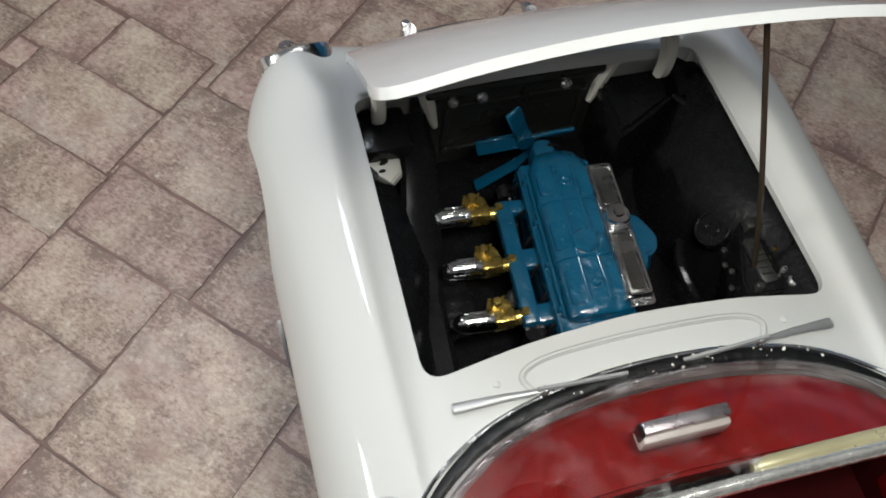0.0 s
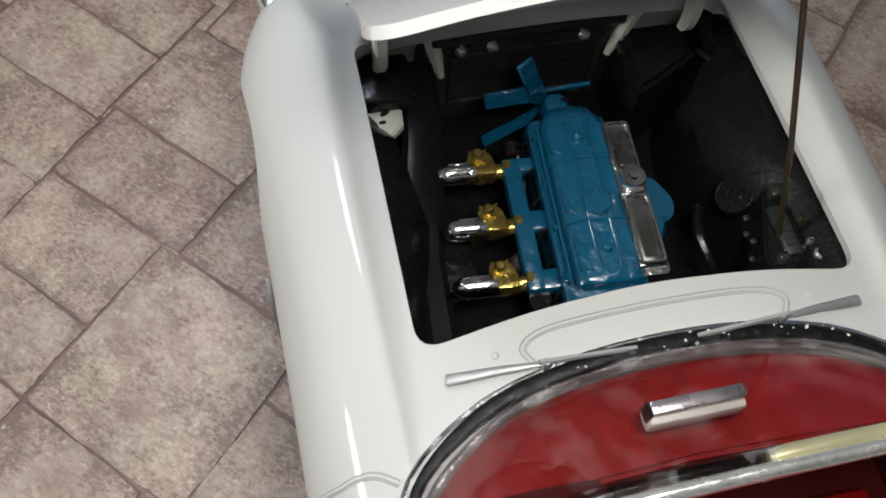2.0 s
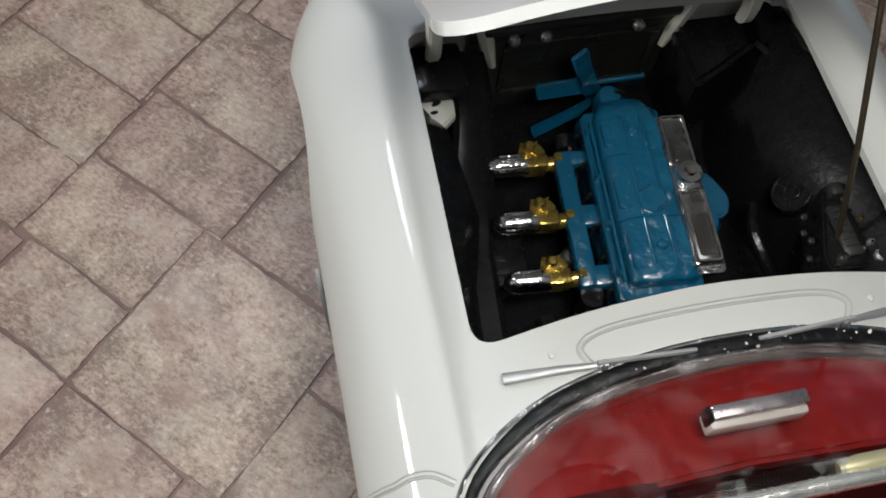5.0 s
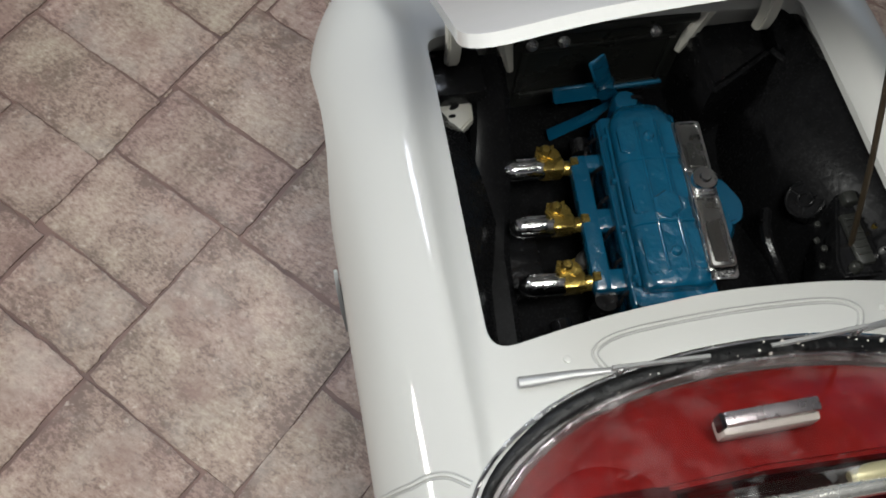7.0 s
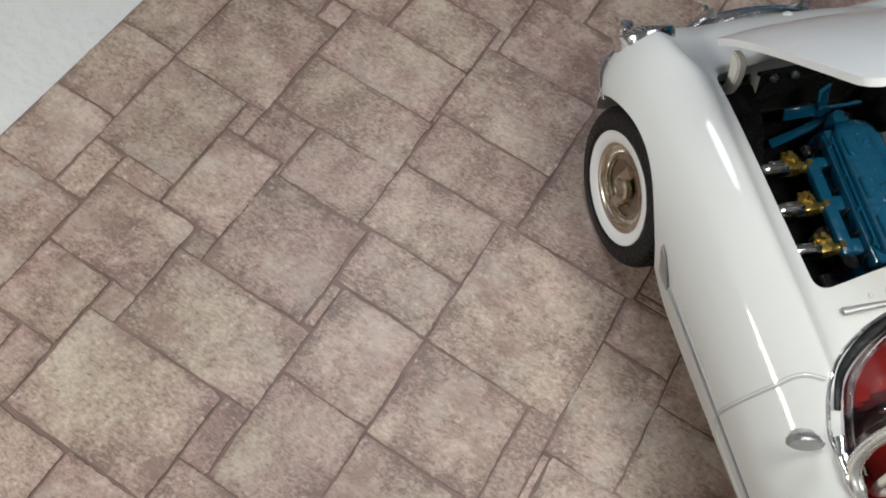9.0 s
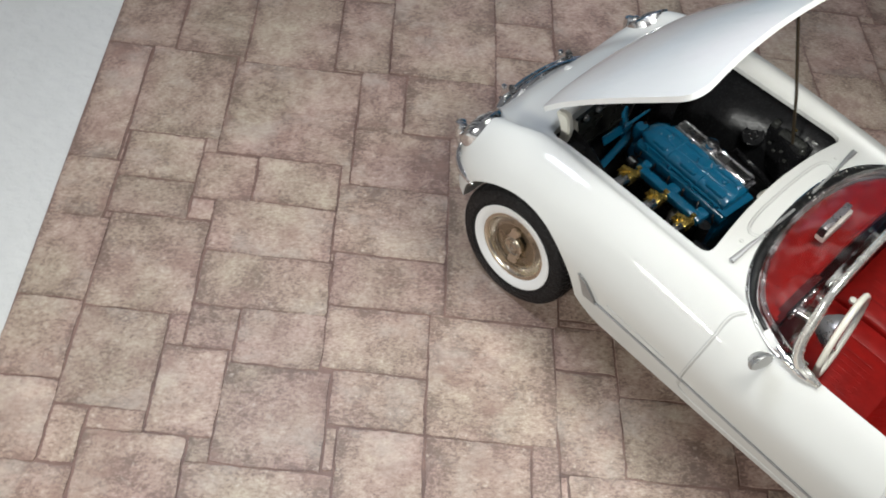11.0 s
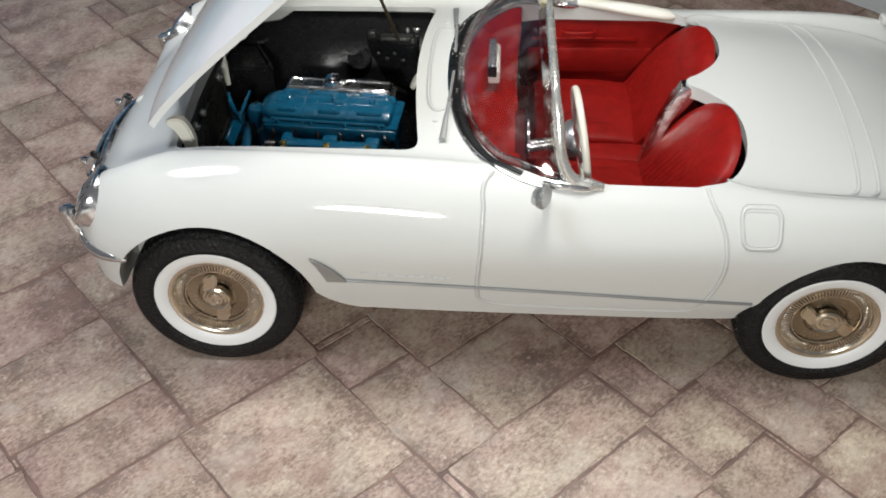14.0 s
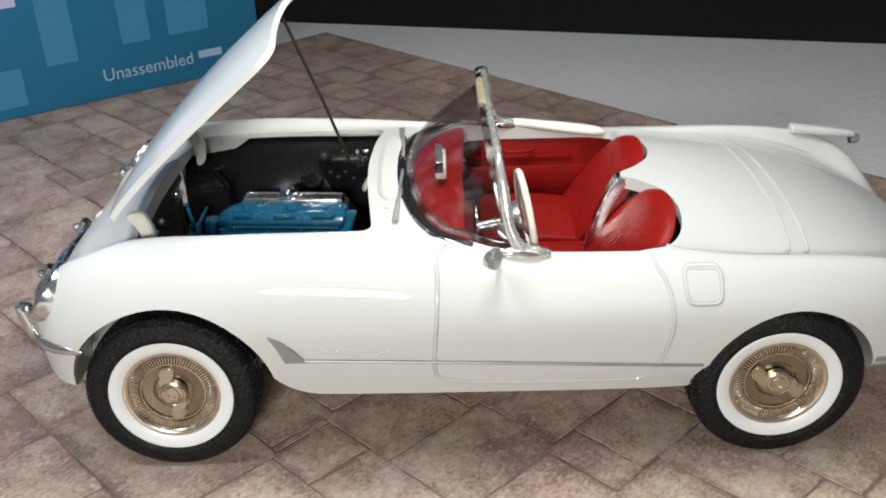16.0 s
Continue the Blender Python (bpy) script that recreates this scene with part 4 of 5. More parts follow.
for x, h in ((-0.188, 0.027), (0.014, 0.036), (0.214, 0.034)):
    part("runner", rbox(x - h, x + h, -0.19, -0.10, 0.642, 0.697, 0.014, 2), BLUE, manifold)
part("exhaust", rbox(-0.26, 0.26, -0.20, -0.14, 0.54, 0.60, 0.02), BLACK, manifold)
for k in range(8):
    part("spring", tube(smooth_path([(-0.29 + 0.006 * k, -0.17 + 0.03 * math.cos(a), 0.64 + 0.03 * math.sin(a)) for a in np.linspace(0, 2 * math.pi, 9)[:-1]], 2, closed=True), 0.005, 5, closed=True), BLACK, manifold)
for x in (-0.205, -0.004, 0.190):
    carb = empty("carburettor", ASKEW, car)
    part("body", rbox(x - 0.008, x + 0.042, -0.315, -0.245, 0.63, 0.697, 0.008), BRASS, carb, "brass carburettor body")
    part("float_bowl", lathe([(0.038, 0.60), (0.038, 0.685), (0.032, 0.695), (0.0, 0.697)], 18, m=Matrix.Translation((x - 0.012, -0.285, 0))), BRASS, carb, "round brass float bowl")
    part("top_plate", prism([(x - 0.046, -0.322), (x - 0.014, -0.332), (x + 0.008, -0.318), (x + 0.002, -0.296), (x + 0.016, -0.276), (x - 0.010, -0.262), (x - 0.030, -0.274), (x - 0.050, -0.266), (x - 0.040, -0.294)], 0.686, 0.704, r=0.006), BRASS, carb, "crumpled brass top plate")
    part("dashpot", lathe([(0.017, 0.695), (0.018, 0.716), (0.012, 0.724), (0.0, 0.726)], 10, m=Matrix.Translation((x - 0.022, -0.300, 0))), BRASS, carb)
    part("flange", tube([(x + 0.02, -0.25, 0.665), (x + 0.02, -0.205, 0.668)], 0.024, 12), BRASS, carb)
    part("link", rbox(x + 0.0, x + 0.03, -0.225, -0.20, 0.685, 0.702, 0.003, 1), BRASS, carb)
    ac = [(-0.305, 0.031), (-0.315, 0.034), (-0.40, 0.034), (-0.42, 0.030), (-0.437, 0.018), (-0.443, 0.002)]
    part("air_cleaner", tube([(x + 0.015, y, 0.665) for y, _ in ac], [r for _, r in ac], 18), CHROME, carb, "bullet-shaped chrome air cleaner")
    for q in (-1, 0, 1):
        part("louvre", rbox(x + 0.015 + q * 0.018 - 0.004, x + 0.015 + q * 0.018 + 0.004, -0.395, -0.33, 0.693 - 0.004 * abs(q), 0.703 - 0.006 * abs(q), 0.002, 1), CHROME, carb)
part("fuel_pump", lathe([(0.04, 0.52), (0.042, 0.60), (0.03, 0.62), (0.0, 0.625)], 16, m=Matrix.Translation((0.11, -0.20, 0))), STEEL, engine)
part("oil_filter", tube([(0.27, -0.19, 0.55), (0.27, -0.19, 0.67)], [0.035, 0.035], 16), BLACK, engine)
tank = empty("header_tank", ASKEW, car)
part("body", rbox(-0.240, 0.262, 0.078, 0.165, 0.772, 0.810, 0.006), TANK, tank, "dull silver header tank")
part("rim", prism(rounded([(-0.245, 0.066), (0.28, 0.066), (0.28, 0.174), (-0.245, 0.174)], 0.02), 0.768, 0.785, r=0.004), CHROME, tank)
for x0, x1 in ((-0.232, -0.062), (0.030, 0.254)):
    part("panel_rim", tube([(*p, 0.811) for p in rounded([(x0, 0.086), (x1, 0.086), (x1, 0.157), (x0, 0.157)], 0.012, 3)], 0.0065, 6, closed=True), CHROME, tank, "bright raised rim of the tank")
    part("panel", prism(rounded([(x0 + 0.016, 0.100), (x1 - 0.016, 0.100), (x1 - 0.016, 0.143), (x0 + 0.016, 0.143)], 0.008, 3), 0.806, 0.813, r=0.002), TANK, tank)
part("bridge", rbox(-0.060, 0.028, 0.082, 0.161, 0.800, 0.817, 0.005), CHROME, tank)
part("cap", lathe([(0.034, 0.815), (0.040, 0.838), (0.036, 0.848), (0.018, 0.850), (0.014, 0.858), (0.0, 0.859)], 20, m=Matrix.Translation((-0.018, 0.12, 0))), CHROME, tank, "chrome filler cap")
part("cap_latch", rbox(0.015, 0.035, 0.10, 0.145, 0.818, 0.836, 0.004, 1), CHROME, tank)
part("bracket", rbox(-0.20, 0.24, 0.09, 0.15, 0.70, 0.775, 0.01), BLACK, tank)

# engine bay lining
bay = empty("engine_bay", parent=car)
part("tray", rbox(-0.21, 0.93, -0.66, 0.66, 0.445, 0.462, 0), BAY_BLACK, bay, "black bay tray")
part("firewall", rbox(0.905, 0.93, -0.66, 0.66, 0.46, 0.945, 0.0), BAY_BLACK, bay)
for s in (-1, 1):
    wing = loft([[(x, s * y, z) for y, z in ((0.665, 0.46), (0.665, 0.88 - d), (0.64, 0.885 - d), (0.60 - e, 0.78 - d), (0.54 - e, 0.60), (0.52 - e, 0.46))] for x, d, e in ((-0.21, 0.05, 0.0), (-0.05, 0.02, 0.02), (0.07, 0.0, 0.08), (0.15, -0.055, 0.10), (0.35, -0.058, 0.12), (0.55, -0.055, 0.06), (0.70, -0.05, 0.045), (0.905, -0.05, 0.05))])
    part("inner_wing", wing, BAY_BLACK, bay, "black inner wing")
part("radiator", rbox(-0.205, -0.165, -0.36, 0.36, 0.46, 0.875, 0.012), GRILLE_GREY, bay, "black radiator")
part("radiator_tank", rbox(-0.21, -0.15, -0.33, 0.33, 0.84, 0.885, 0.015), GRILLE_GREY, bay)
part("radiator_frame", rbox(-0.166, -0.150, -0.25, 0.27, 0.775, 0.80, 0.006), GRILLE_GREY, bay)
part("radiator_frame", rbox(-0.166, -0.150, -0.25, 0.27, 0.535, 0.56, 0.006), GRILLE_GREY, bay)
for y in (-0.24, 0.26):
    part("radiator_frame", rbox(-0.166, -0.150, y - 0.012, y + 0.012, 0.56, 0.775, 0.006), GRILLE_GREY, bay)
for y in (-0.225, -0.12, 0.185):
    part("radiator_bolt", lathe([(0.020, -0.004), (0.020, 0.008), (0.012, 0.016), (0.0, 0.017)], 10, m=Matrix.Translation((-0.150, y, 0.825)) @ Euler((0, radians(60), 0)).to_matrix().to_4x4()), STEEL, bay)
for y0, y1 in ((-0.325, -0.285), (0.365, 0.285)):
    part("radiator_stay", tube([(-0.19, y0, 0.885), (-0.165, (y0 + y1) / 2, 0.80), (-0.14, y1, 0.72)], [0.034, 0.026, 0.012], 8), CREAM, bay, "white radiator stay")
part("heater_box", prism([(-0.18, 0.31), (0.085, 0.31), (0.055, 0.38), (-0.03, 0.54), (-0.18, 0.56)], 0.463, 0.80, r=0.018), BLACK, bay, "black heater box")
part("heater_rim", tube([(0.082, 0.318, 0.795), (0.053, 0.382, 0.797), (-0.03, 0.535, 0.80)], 0.009, 8), BLACK, bay)
part("wing_ridge", tube(smooth_path([(-0.04, 0.555, 0.80), (0.06, 0.60, 0.815), (0.185, 0.64, 0.82), (0.30, 0.645, 0.81)], 5), 0.012, 8), BLACK, bay)
part("air_box", rbox(-0.165, 0.015, -0.60, -0.40, 0.62, 0.845, 0.02), BLACK, bay, "black air box")
part("air_duct", loft([[(x, y0, 0.47), (x, y0, z - 0.02), (x, y0 + 0.02, z), (x, y1 - 0.02, z), (x, y1, z - 0.02), (x, y1, 0.47)] for x, y0, y1, z in ((-0.13, -0.45, -0.325, 0.83), (0.0, -0.45, -0.325, 0.80), (0.10, -0.465, -0.335, 0.745), (0.25, -0.50, -0.36, 0.66), (0.45, -0.52, -0.40, 0.60), (0.80, -0.52, -0.42, 0.56))]), BAY_BLACK, bay, "black air duct")
part("duct_patch", prism([(0.0, -0.64), (0.01, -0.45), (0.07, -0.455), (0.11, -0.50), (0.19, -0.535), (0.30, -0.58), (0.30, -0.64)], 0.76, 0.79, r=0.006), CREAM, bay, "chipped white patch")
for x, y, r, turn in ((0.03, -0.575, 0.020, 0.3), (0.07, -0.560, 0.017, 1.1), (0.022, -0.505, 0.013, 2.0), (0.105, -0.556, 0.012, 0.6), (0.055, -0.518, 0.009, 1.6)):
    part("patch_stain", lathe([(r, 0.787), (0.9 * r, 0.793), (0.0, 0.794)], 7, m=Matrix.Translation((x, y, 0)) @ Matrix.Rotation(turn, 4, "Z") @ Matrix.Diagonal((1.5, 0.75, 1.0, 1.0))), BLACK, bay)
part("fuse_block", prism(rounded([(0.525, 0.53), (0.555, 0.655), (0.80, 0.655), (0.785, 0.45), (0.735, 0.45)], 0.012, 3), 0.62, 0.855, r=0.008), BLACK, bay, "dark fuse block")
part("fuse_cover", rbox(0.60, 0.76, 0.505, 0.555, 0.845, 0.868, 0.006), GRILLE_GREY, bay)
part("terminal_lug", rbox(0.535, 0.575, 0.53, 0.57, 0.845, 0.885, 0.008), GRILLE_GREY, bay)
for x, y, m, r in ((0.59, 0.595, STEEL, 0.010), (0.655, 0.59, BRASS, 0.009), (0.73, 0.585, STEEL, 0.010), (0.69, 0.625, GRILLE_GREY, 0.014), (0.775, 0.60, STEEL, 0.022), (0.765, 0.49, GRILLE_GREY, 0.018)):
    part("terminal", lathe([(r, 0.85), (r, 0.873), (r * 0.7, 0.880), (r * 0.6, 0.870), (0.0, 0.870)], 10, m=Matrix.Translation((x, y, 0))), m, bay)
for k in range(6):
    part("fuse_rib", rbox(0.615 + 0.022 * k, 0.623 + 0.022 * k, 0.51, 0.55, 0.865, 0.874, 0.002, 1), GRILLE_GREY, bay)
at = Matrix.Translation((0.49, 0.485, 0.765)) @ Euler((radians(35), 0, 0)).to_matrix().to_4x4()
part("horn_dish", lathe([(0.060, -0.05), (0.060, 0.0), (0.048, 0.004), (0.0, -0.004)], 24, m=at), BAY_BLACK, bay, "round black horn")
for r in (0.055, 0.022):
    part("horn_ring", tube([at @ Vector((r * math.cos(a), r * math.sin(a), 0.004)) for a in np.linspace(0, 2 * math.pi, 25)[:-1]], 0.006, 6, closed=True), BAY_BLACK, bay)
for a in (90, 210, 330):
    part("horn_spoke", tube([at @ Vector((r * math.cos(radians(a)), r * math.sin(radians(a)), 0.004)) for r in (0.02, 0.055)], 0.005, 6), BAY_BLACK, bay)
part("relay", rbox(0.475, 0.530, 0.565, 0.600, 0.745, 0.775, 0.006, 1), GRILLE_GREY, bay, "small grey relay")
part("relay_clip", rbox(0.482, 0.522, 0.574, 0.590, 0.774, 0.782, 0.003, 1), STEEL, bay)
part("regulator", lathe([(0.026, 0.74), (0.026, 0.80), (0.020, 0.806), (0.0, 0.807)], 14, m=Matrix.Translation((0.44, 0.575, 0))), BLACK, bay, "round black regulator")
for k, (x, z) in enumerate(((0.585, 0.80), (0.625, 0.775), (0.665, 0.805), (0.705, 0.77))):
    part("wire_clip", rbox(x, x + 0.018, 0.436 + 0.028 * (0.735 - x) / 0.2, 0.452 + 0.028 * (0.735 - x) / 0.2, z, z + 0.012, 0.003, 1), GRILLE_GREY, bay)
part("hose", tube(smooth_path([(0.47, 0.40, 0.68), (0.56, 0.36, 0.70), (0.66, 0.38, 0.66), (0.72, 0.42, 0.60)], 5), 0.018, 8), BLACK, bay)
part("master_cylinder", tube([(0.72, -0.32, 0.66), (0.90, -0.32, 0.68)], 0.035, 12), BLACK, bay)
part("wiper_motor", lathe([(0.05, 0.0), (0.05, 0.03), (0.04, 0.04), (0.0, 0.042)], 18, m=Matrix.Translation((0.905, -0.02, 0.80)) @ Euler((0, radians(-90), 0)).to_matrix().to_4x4()), STEEL, bay)
part("cowl_tab", lathe([(0.038, 0.0), (0.038, 0.012), (0.030, 0.018), (0.0, 0.018)], 20, m=Matrix.Translation((0.830, -0.022, 0.945)) @ Euler((0, radians(-60), 0)).to_matrix().to_4x4()), CREAM, bay, "round white cowl tab")
part("steering_box", rbox(0.10, 0.24, -0.48, -0.36, 0.48, 0.58, 0.02), BLACK, bay)
part("battery_tray", rbox(0.34, 0.56, -0.48, -0.30, 0.465, 0.57, 0.015), BLACK, bay)

# cockpit
tub = empty("cockpit", parent=car)
part("floor_pan", rbox(1.02, 2.25, -0.78, 0.78, 0.425, 0.455, 0.0), RED, tub, "red cockpit floor")
dash_out = [(x + 0.02, y * 0.98) for x, y in WS_BASE if x < 1.3]
part("dash_top", prism(dash_out + [(1.30, 0.56), (1.285, 0.30), (1.275, 0.0), (1.285, -0.30), (1.30, -0.56)], 0.88, 0.962, r=0.012), RED, tub, "red dash top")
# The face is coloured dark for the shade under the dash top.
part("dash_face", prism([(1.235, -0.70), (1.225, -0.3), (1.215, 0), (1.225, 0.3), (1.235, 0.70), (1.12, 0.70), (1.06, 0), (1.12, -0.70)], 0.60, 0.88), MAROON, tub, "dash face coloured dark for its shade")
part("instrument_hood", loft([[(x, -0.42 + 0.20 * k * math.cos(a), 0.925 + 0.058 * k * math.sin(a)) for a in np.linspace(0, math.pi, 13)] for x, k in ((1.15, 0.20), (1.19, 0.60), (1.24, 0.90), (1.275, 0.97))]), RED, tub, "red instrument hood")
part("instrument_visor", loft([[(x, -0.42 + 0.20 * k * math.cos(a), 0.925 + 0.058 * k * math.sin(a)) for a in np.linspace(0, math.pi, 13)] for x, k in ((1.27, 0.99), (1.315, 1.0))]), MAROON, tub, "dark maroon instrument visor")
part("instrument_panel", rbox(1.31, 1.321, -0.57, -0.27, 0.87, 0.985, 0.004), BLACK, tub, "black instrument panel")
for y, r in ((-0.50, 0.035), (-0.42, 0.045), (-0.34, 0.035)):
    part("dial", lathe([(r, 0.0), (r, 0.01), (r * 0.8, 0.014), (0.0, 0.01)], 18, m=Matrix.Translation((1.319, y, 0.93)) @ Euler((0, radians(90), 0)).to_matrix().to_4x4()), STEEL, tub)
for k in range(7):
    part("dash_knob", lathe([(0.016, 0.0), (0.016, 0.02), (0.0, 0.026)], 12, m=Matrix.Translation((1.235, -0.18 + 0.07 * k, 0.80)) @ Euler((0, radians(90), 0)).to_matrix().to_4x4()), CHROME, tub)
part("glove_box_lip", rbox(1.235, 1.25, 0.25, 0.60, 0.80, 0.82, 0.004, 1), RED, tub)
mir = empty("rear_view_mirror", parent=car)
part("case", rbox(1.150, 1.202, -0.118, 0.128, 1.000, 1.062, 0.010), CREAM, mir, "cream mirror case")
part("silver_back", rbox(1.150, 1.184, -0.114, 0.124, 1.054, 1.088, 0.005), STEEL, mir, "scuffed silver back of the mirror")
part("end_cap", rbox(1.150, 1.188, -0.124, -0.112, 1.035, 1.086, 0.004, 1), BLACK, mir)
part("stalk", tube([(1.165, 0.0, 0.94), (1.172, 0.005, 1.03)], 0.012, 8), CHROME, mir)
for s in (-1, 1):
    y0, y1 = sorted((s * 0.735, s * 0.77))
    part("door_panel", rbox(1.24, 2.12, y0, y1, 0.455, 0.862, 0.012), RED, tub, "red door panel")
    y0, y1 = sorted((s * 0.722, s * 0.738))
    part("door_pad", rbox(1.34, 1.98, y0, y1, 0.56, 0.70, 0.008), RED, tub)
    part("door_strip", rbox(1.36, 1.90, y0, y1, 0.745, 0.76, 0.003, 1), RED, tub)
    part("door_pull", tube(smooth_path([(1.52, s * 0.73, 0.80), (1.54, s * 0.70, 0.80), (1.66, s * 0.70, 0.80), (1.68, s * 0.73, 0.80)], 4), 0.009, 8), RED, tub)
    c = s * 0.342
    cushion = loft([[(x, c + y * 0.27, 0.455 + (z * h)) for y, z in smooth_path([(-1, 0), (-1, 0.7), (-0.85, 0.95), (0, 1.05), (0.85, 0.95), (1, 0.7), (1, 0)], 4)] for x, h in ((1.36, 0.08), (1.38, 0.13), (1.44, 0.155), (1.70, 0.15), (1.86, 0.13))])
    seat = empty("seat", parent=car)
    part("cushion", cushion, RED, seat, "red seat cushion")
    for k in range(9):
        y = c - 0.16 + 0.04 * k
        part("pleat", tube([(1.46, y, 0.6165), (1.62, y, 0.6145), (1.74, y, 0.6085)], 0.0030, 6, flat=0.25), RED, seat)
    # the backrest: a rounded shield, leaning back
    shape = smooth_path([(-0.285, 0.0), (-0.312, 0.18), (-0.302, 0.32), (-0.25, 0.44), (-0.14, 0.51), (0.0, 0.53), (0.14, 0.51), (0.25, 0.44), (0.302, 0.32), (0.312, 0.18), (0.285, 0.0)], 5)
    back = bmesh.new()
    rings = []
    for d, k in ((0.05, 0.93), (0.042, 1.0), (0.02, 1.0), (0.0, 0.965), (-0.012, 0.86), (-0.014, 0.70)):
        rings.append([back.verts.new((1.835 + d + 0.595 * max(0.0, z * k), c + y * k, 0.55 + 0.80 * z * k)) for y, z in shape])
    for a, b in zip(rings, rings[1:]):
        for j in range(len(a) - 1):
            back.faces.new((a[j], a[j + 1], b[j + 1], b[j]))
        back.faces.new((a[-1], a[0], b[0], b[-1]))
    back.faces.new(rings[0]), back.faces.new(rings[-1])
    bmesh.ops.recalc_face_normals(back, faces=back.faces[:])
    part("backrest", back, RED, seat, "rounded red backrest")
    for k in range(9):
        y = -0.14 + 0.035 * k
        z1 = 0.30 - 2.5 * y * y
        part("pleat", tube([(1.8205 + 0.595 * z, c + y, 0.55 + 0.80 * z) for z in (0.05, 0.14, 0.22, z1)], 0.0020, 6, flat=0.6), RED, seat)
# Dark sheets over floor and door fronts, painting the shade below the dash.
part("foot_well_shade", rbox(1.16, 1.44, -0.735, 0.735, 0.453, 0.462, 0.0), MAROON, tub, "dark sheet for the shade in the foot well")
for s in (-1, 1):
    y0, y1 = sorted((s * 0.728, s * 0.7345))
    part("kick_panel_shade", rbox(1.241, 1.40, y0, y1, 0.463, 0.855, 0.003, 1), MAROON, tub, "dark sheet for the shade on the door's front end")
part("tunnel", rbox(1.20, 2.05, -0.075, 0.075, 0.455, 0.575, 0.03), RED, tub, "red transmission tunnel")
part("gear_lever", tube([(1.50, 0.0, 0.57), (1.46, 0.0, 0.70)], [0.01, 0.01], 8), CHROME, tub)
part("gear_knob", lathe([(0.0, -0.02), (0.018, -0.012), (0.02, 0.005), (0.0, 0.02)], 12, m=Matrix.Translation((1.458, 0, 0.71))), CREAM, tub)
part("rear_panel", rbox(2.236, 2.254, -0.76, 0.76, 0.455, 0.86, 0), BLACK, tub)
fall = bmesh.new()
rows = []
for x, z, h in ((2.045, 0.940, 0.036), (2.02, 0.940, 0.034), (1.975, 0.875, 0.032), (1.93, 0.785, 0.029), (1.885, 0.675, 0.026), (1.852, 0.560, 0.022)):
    c = -0.10 * ((2.045 - x) / 0.19) ** 1.5
    rows.append([fall.verts.new(p) for p in ((x, c - h, z), (x - 0.012, c - h * 0.9, z + 0.006), (x - 0.012, c + h * 0.9, z + 0.006), (x, c + h, z), (x + 0.03, c + h, z - 0.03), (x + 0.03, c - h, z - 0.03))])
for a, b in zip(rows, rows[1:]):
    for j in range(6):
        fall.faces.new((a[j], a[(j + 1) % 6], b[(j + 1) % 6], b[j]))
fall.faces.new(rows[0]), fall.faces.new(rows[-1])
bmesh.ops.recalc_face_normals(fall, faces=fall.faces[:])
part("seat_divider", fall, BRIGHT, tub, "silver divider between the seats", smooth=30)
for s in (-1, 1):
    roll = smooth_path([(1.50, s * 0.765, 0.945), (1.60, s * 0.755, 0.945), (1.80, s * 0.735, 0.925), (2.00, s * 0.71, 0.905), (2.07, s * 0.695, 0.90)], 6)
    if s > 0:
        part("door_capping", tube(roll, [0.030] * 6 + [0.036] * 6 + [0.040] * 6 + [0.038, 0.036, 0.034, 0.030, 0.026, 0.020, 0.010], 14, flat=0.75), CREAM, tub, "rounded white door capping")

wheel_s = empty("steering_wheel", up(pose(1.54, -0.455, 0.955, 0, 82, 4)), car)
part("ring", tube([(0.205 * math.cos(a), 0.205 * math.sin(a), 0) for a in np.linspace(0, 2 * math.pi, 49)[:-1]], 0.0155, 10, closed=True), CREAM, wheel_s, "cream steering wheel rim")
for a in (20, 160, 270):
    part("spoke", tube([(0.02 * math.cos(radians(a)), 0.02 * math.sin(radians(a)), -0.03), (0.20 * math.cos(radians(a)), 0.20 * math.sin(radians(a)), -0.002)], [0.022, 0.012], 6, flat=0.4), STEEL, wheel_s, "silver spoke")
part("hub", lathe([(0.035, -0.11), (0.055, -0.09), (0.085, -0.045), (0.088, -0.03), (0.06, -0.022), (0.035, -0.010), (0.0, -0.006)], 24), STEEL, wheel_s, "silver cone hub")
part("column", tube([(0, 0, -0.06), (0.0, 0, -0.30)], 0.026, 12), STEEL, wheel_s)

# ---- the setting ----
S2 = math.sqrt(0.5)


def sheet_xy(u, v):
    """Along and across the printed sheet, which lies at 45 degrees to the car."""
    return ((u + v) * S2, (v - u) * S2)


tagged(part("table", rbox(-30, 30, -30, 20.5, -0.95, -0.60, 0), DARK), "dark table top under the foam board", "table", kind="structure")
FOAM_OUT = [(-9.0, 9.06), (9.0, 4.54), (9.0, -12.0), (-9.0, -12.0)]
tagged(part("foam_board", prism(FOAM_OUT, -0.598, -0.016), FOAM), "white polystyrene foam board under the printed sheet", "foam board", kind="structure")
tagged(part("wall_north", rbox(-40, 40, 20, 20.5, -0.59, 25, 0), DARK), "dark wall behind the table", "wall", kind="structure")
U0, U1, V0, V1 = -4.6, 5.6, -3.20, 4.46
SHEET = [sheet_xy(U0, V0), sheet_xy(U1, V0), sheet_xy(U1, V1), sheet_xy(U0, V1)]
sheet = tagged(part("printed_sheet", prism(SHEET, -0.015, -0.0055), JOINT), "card sheet printed with brown stone paving", "floor sheet", kind="structure")

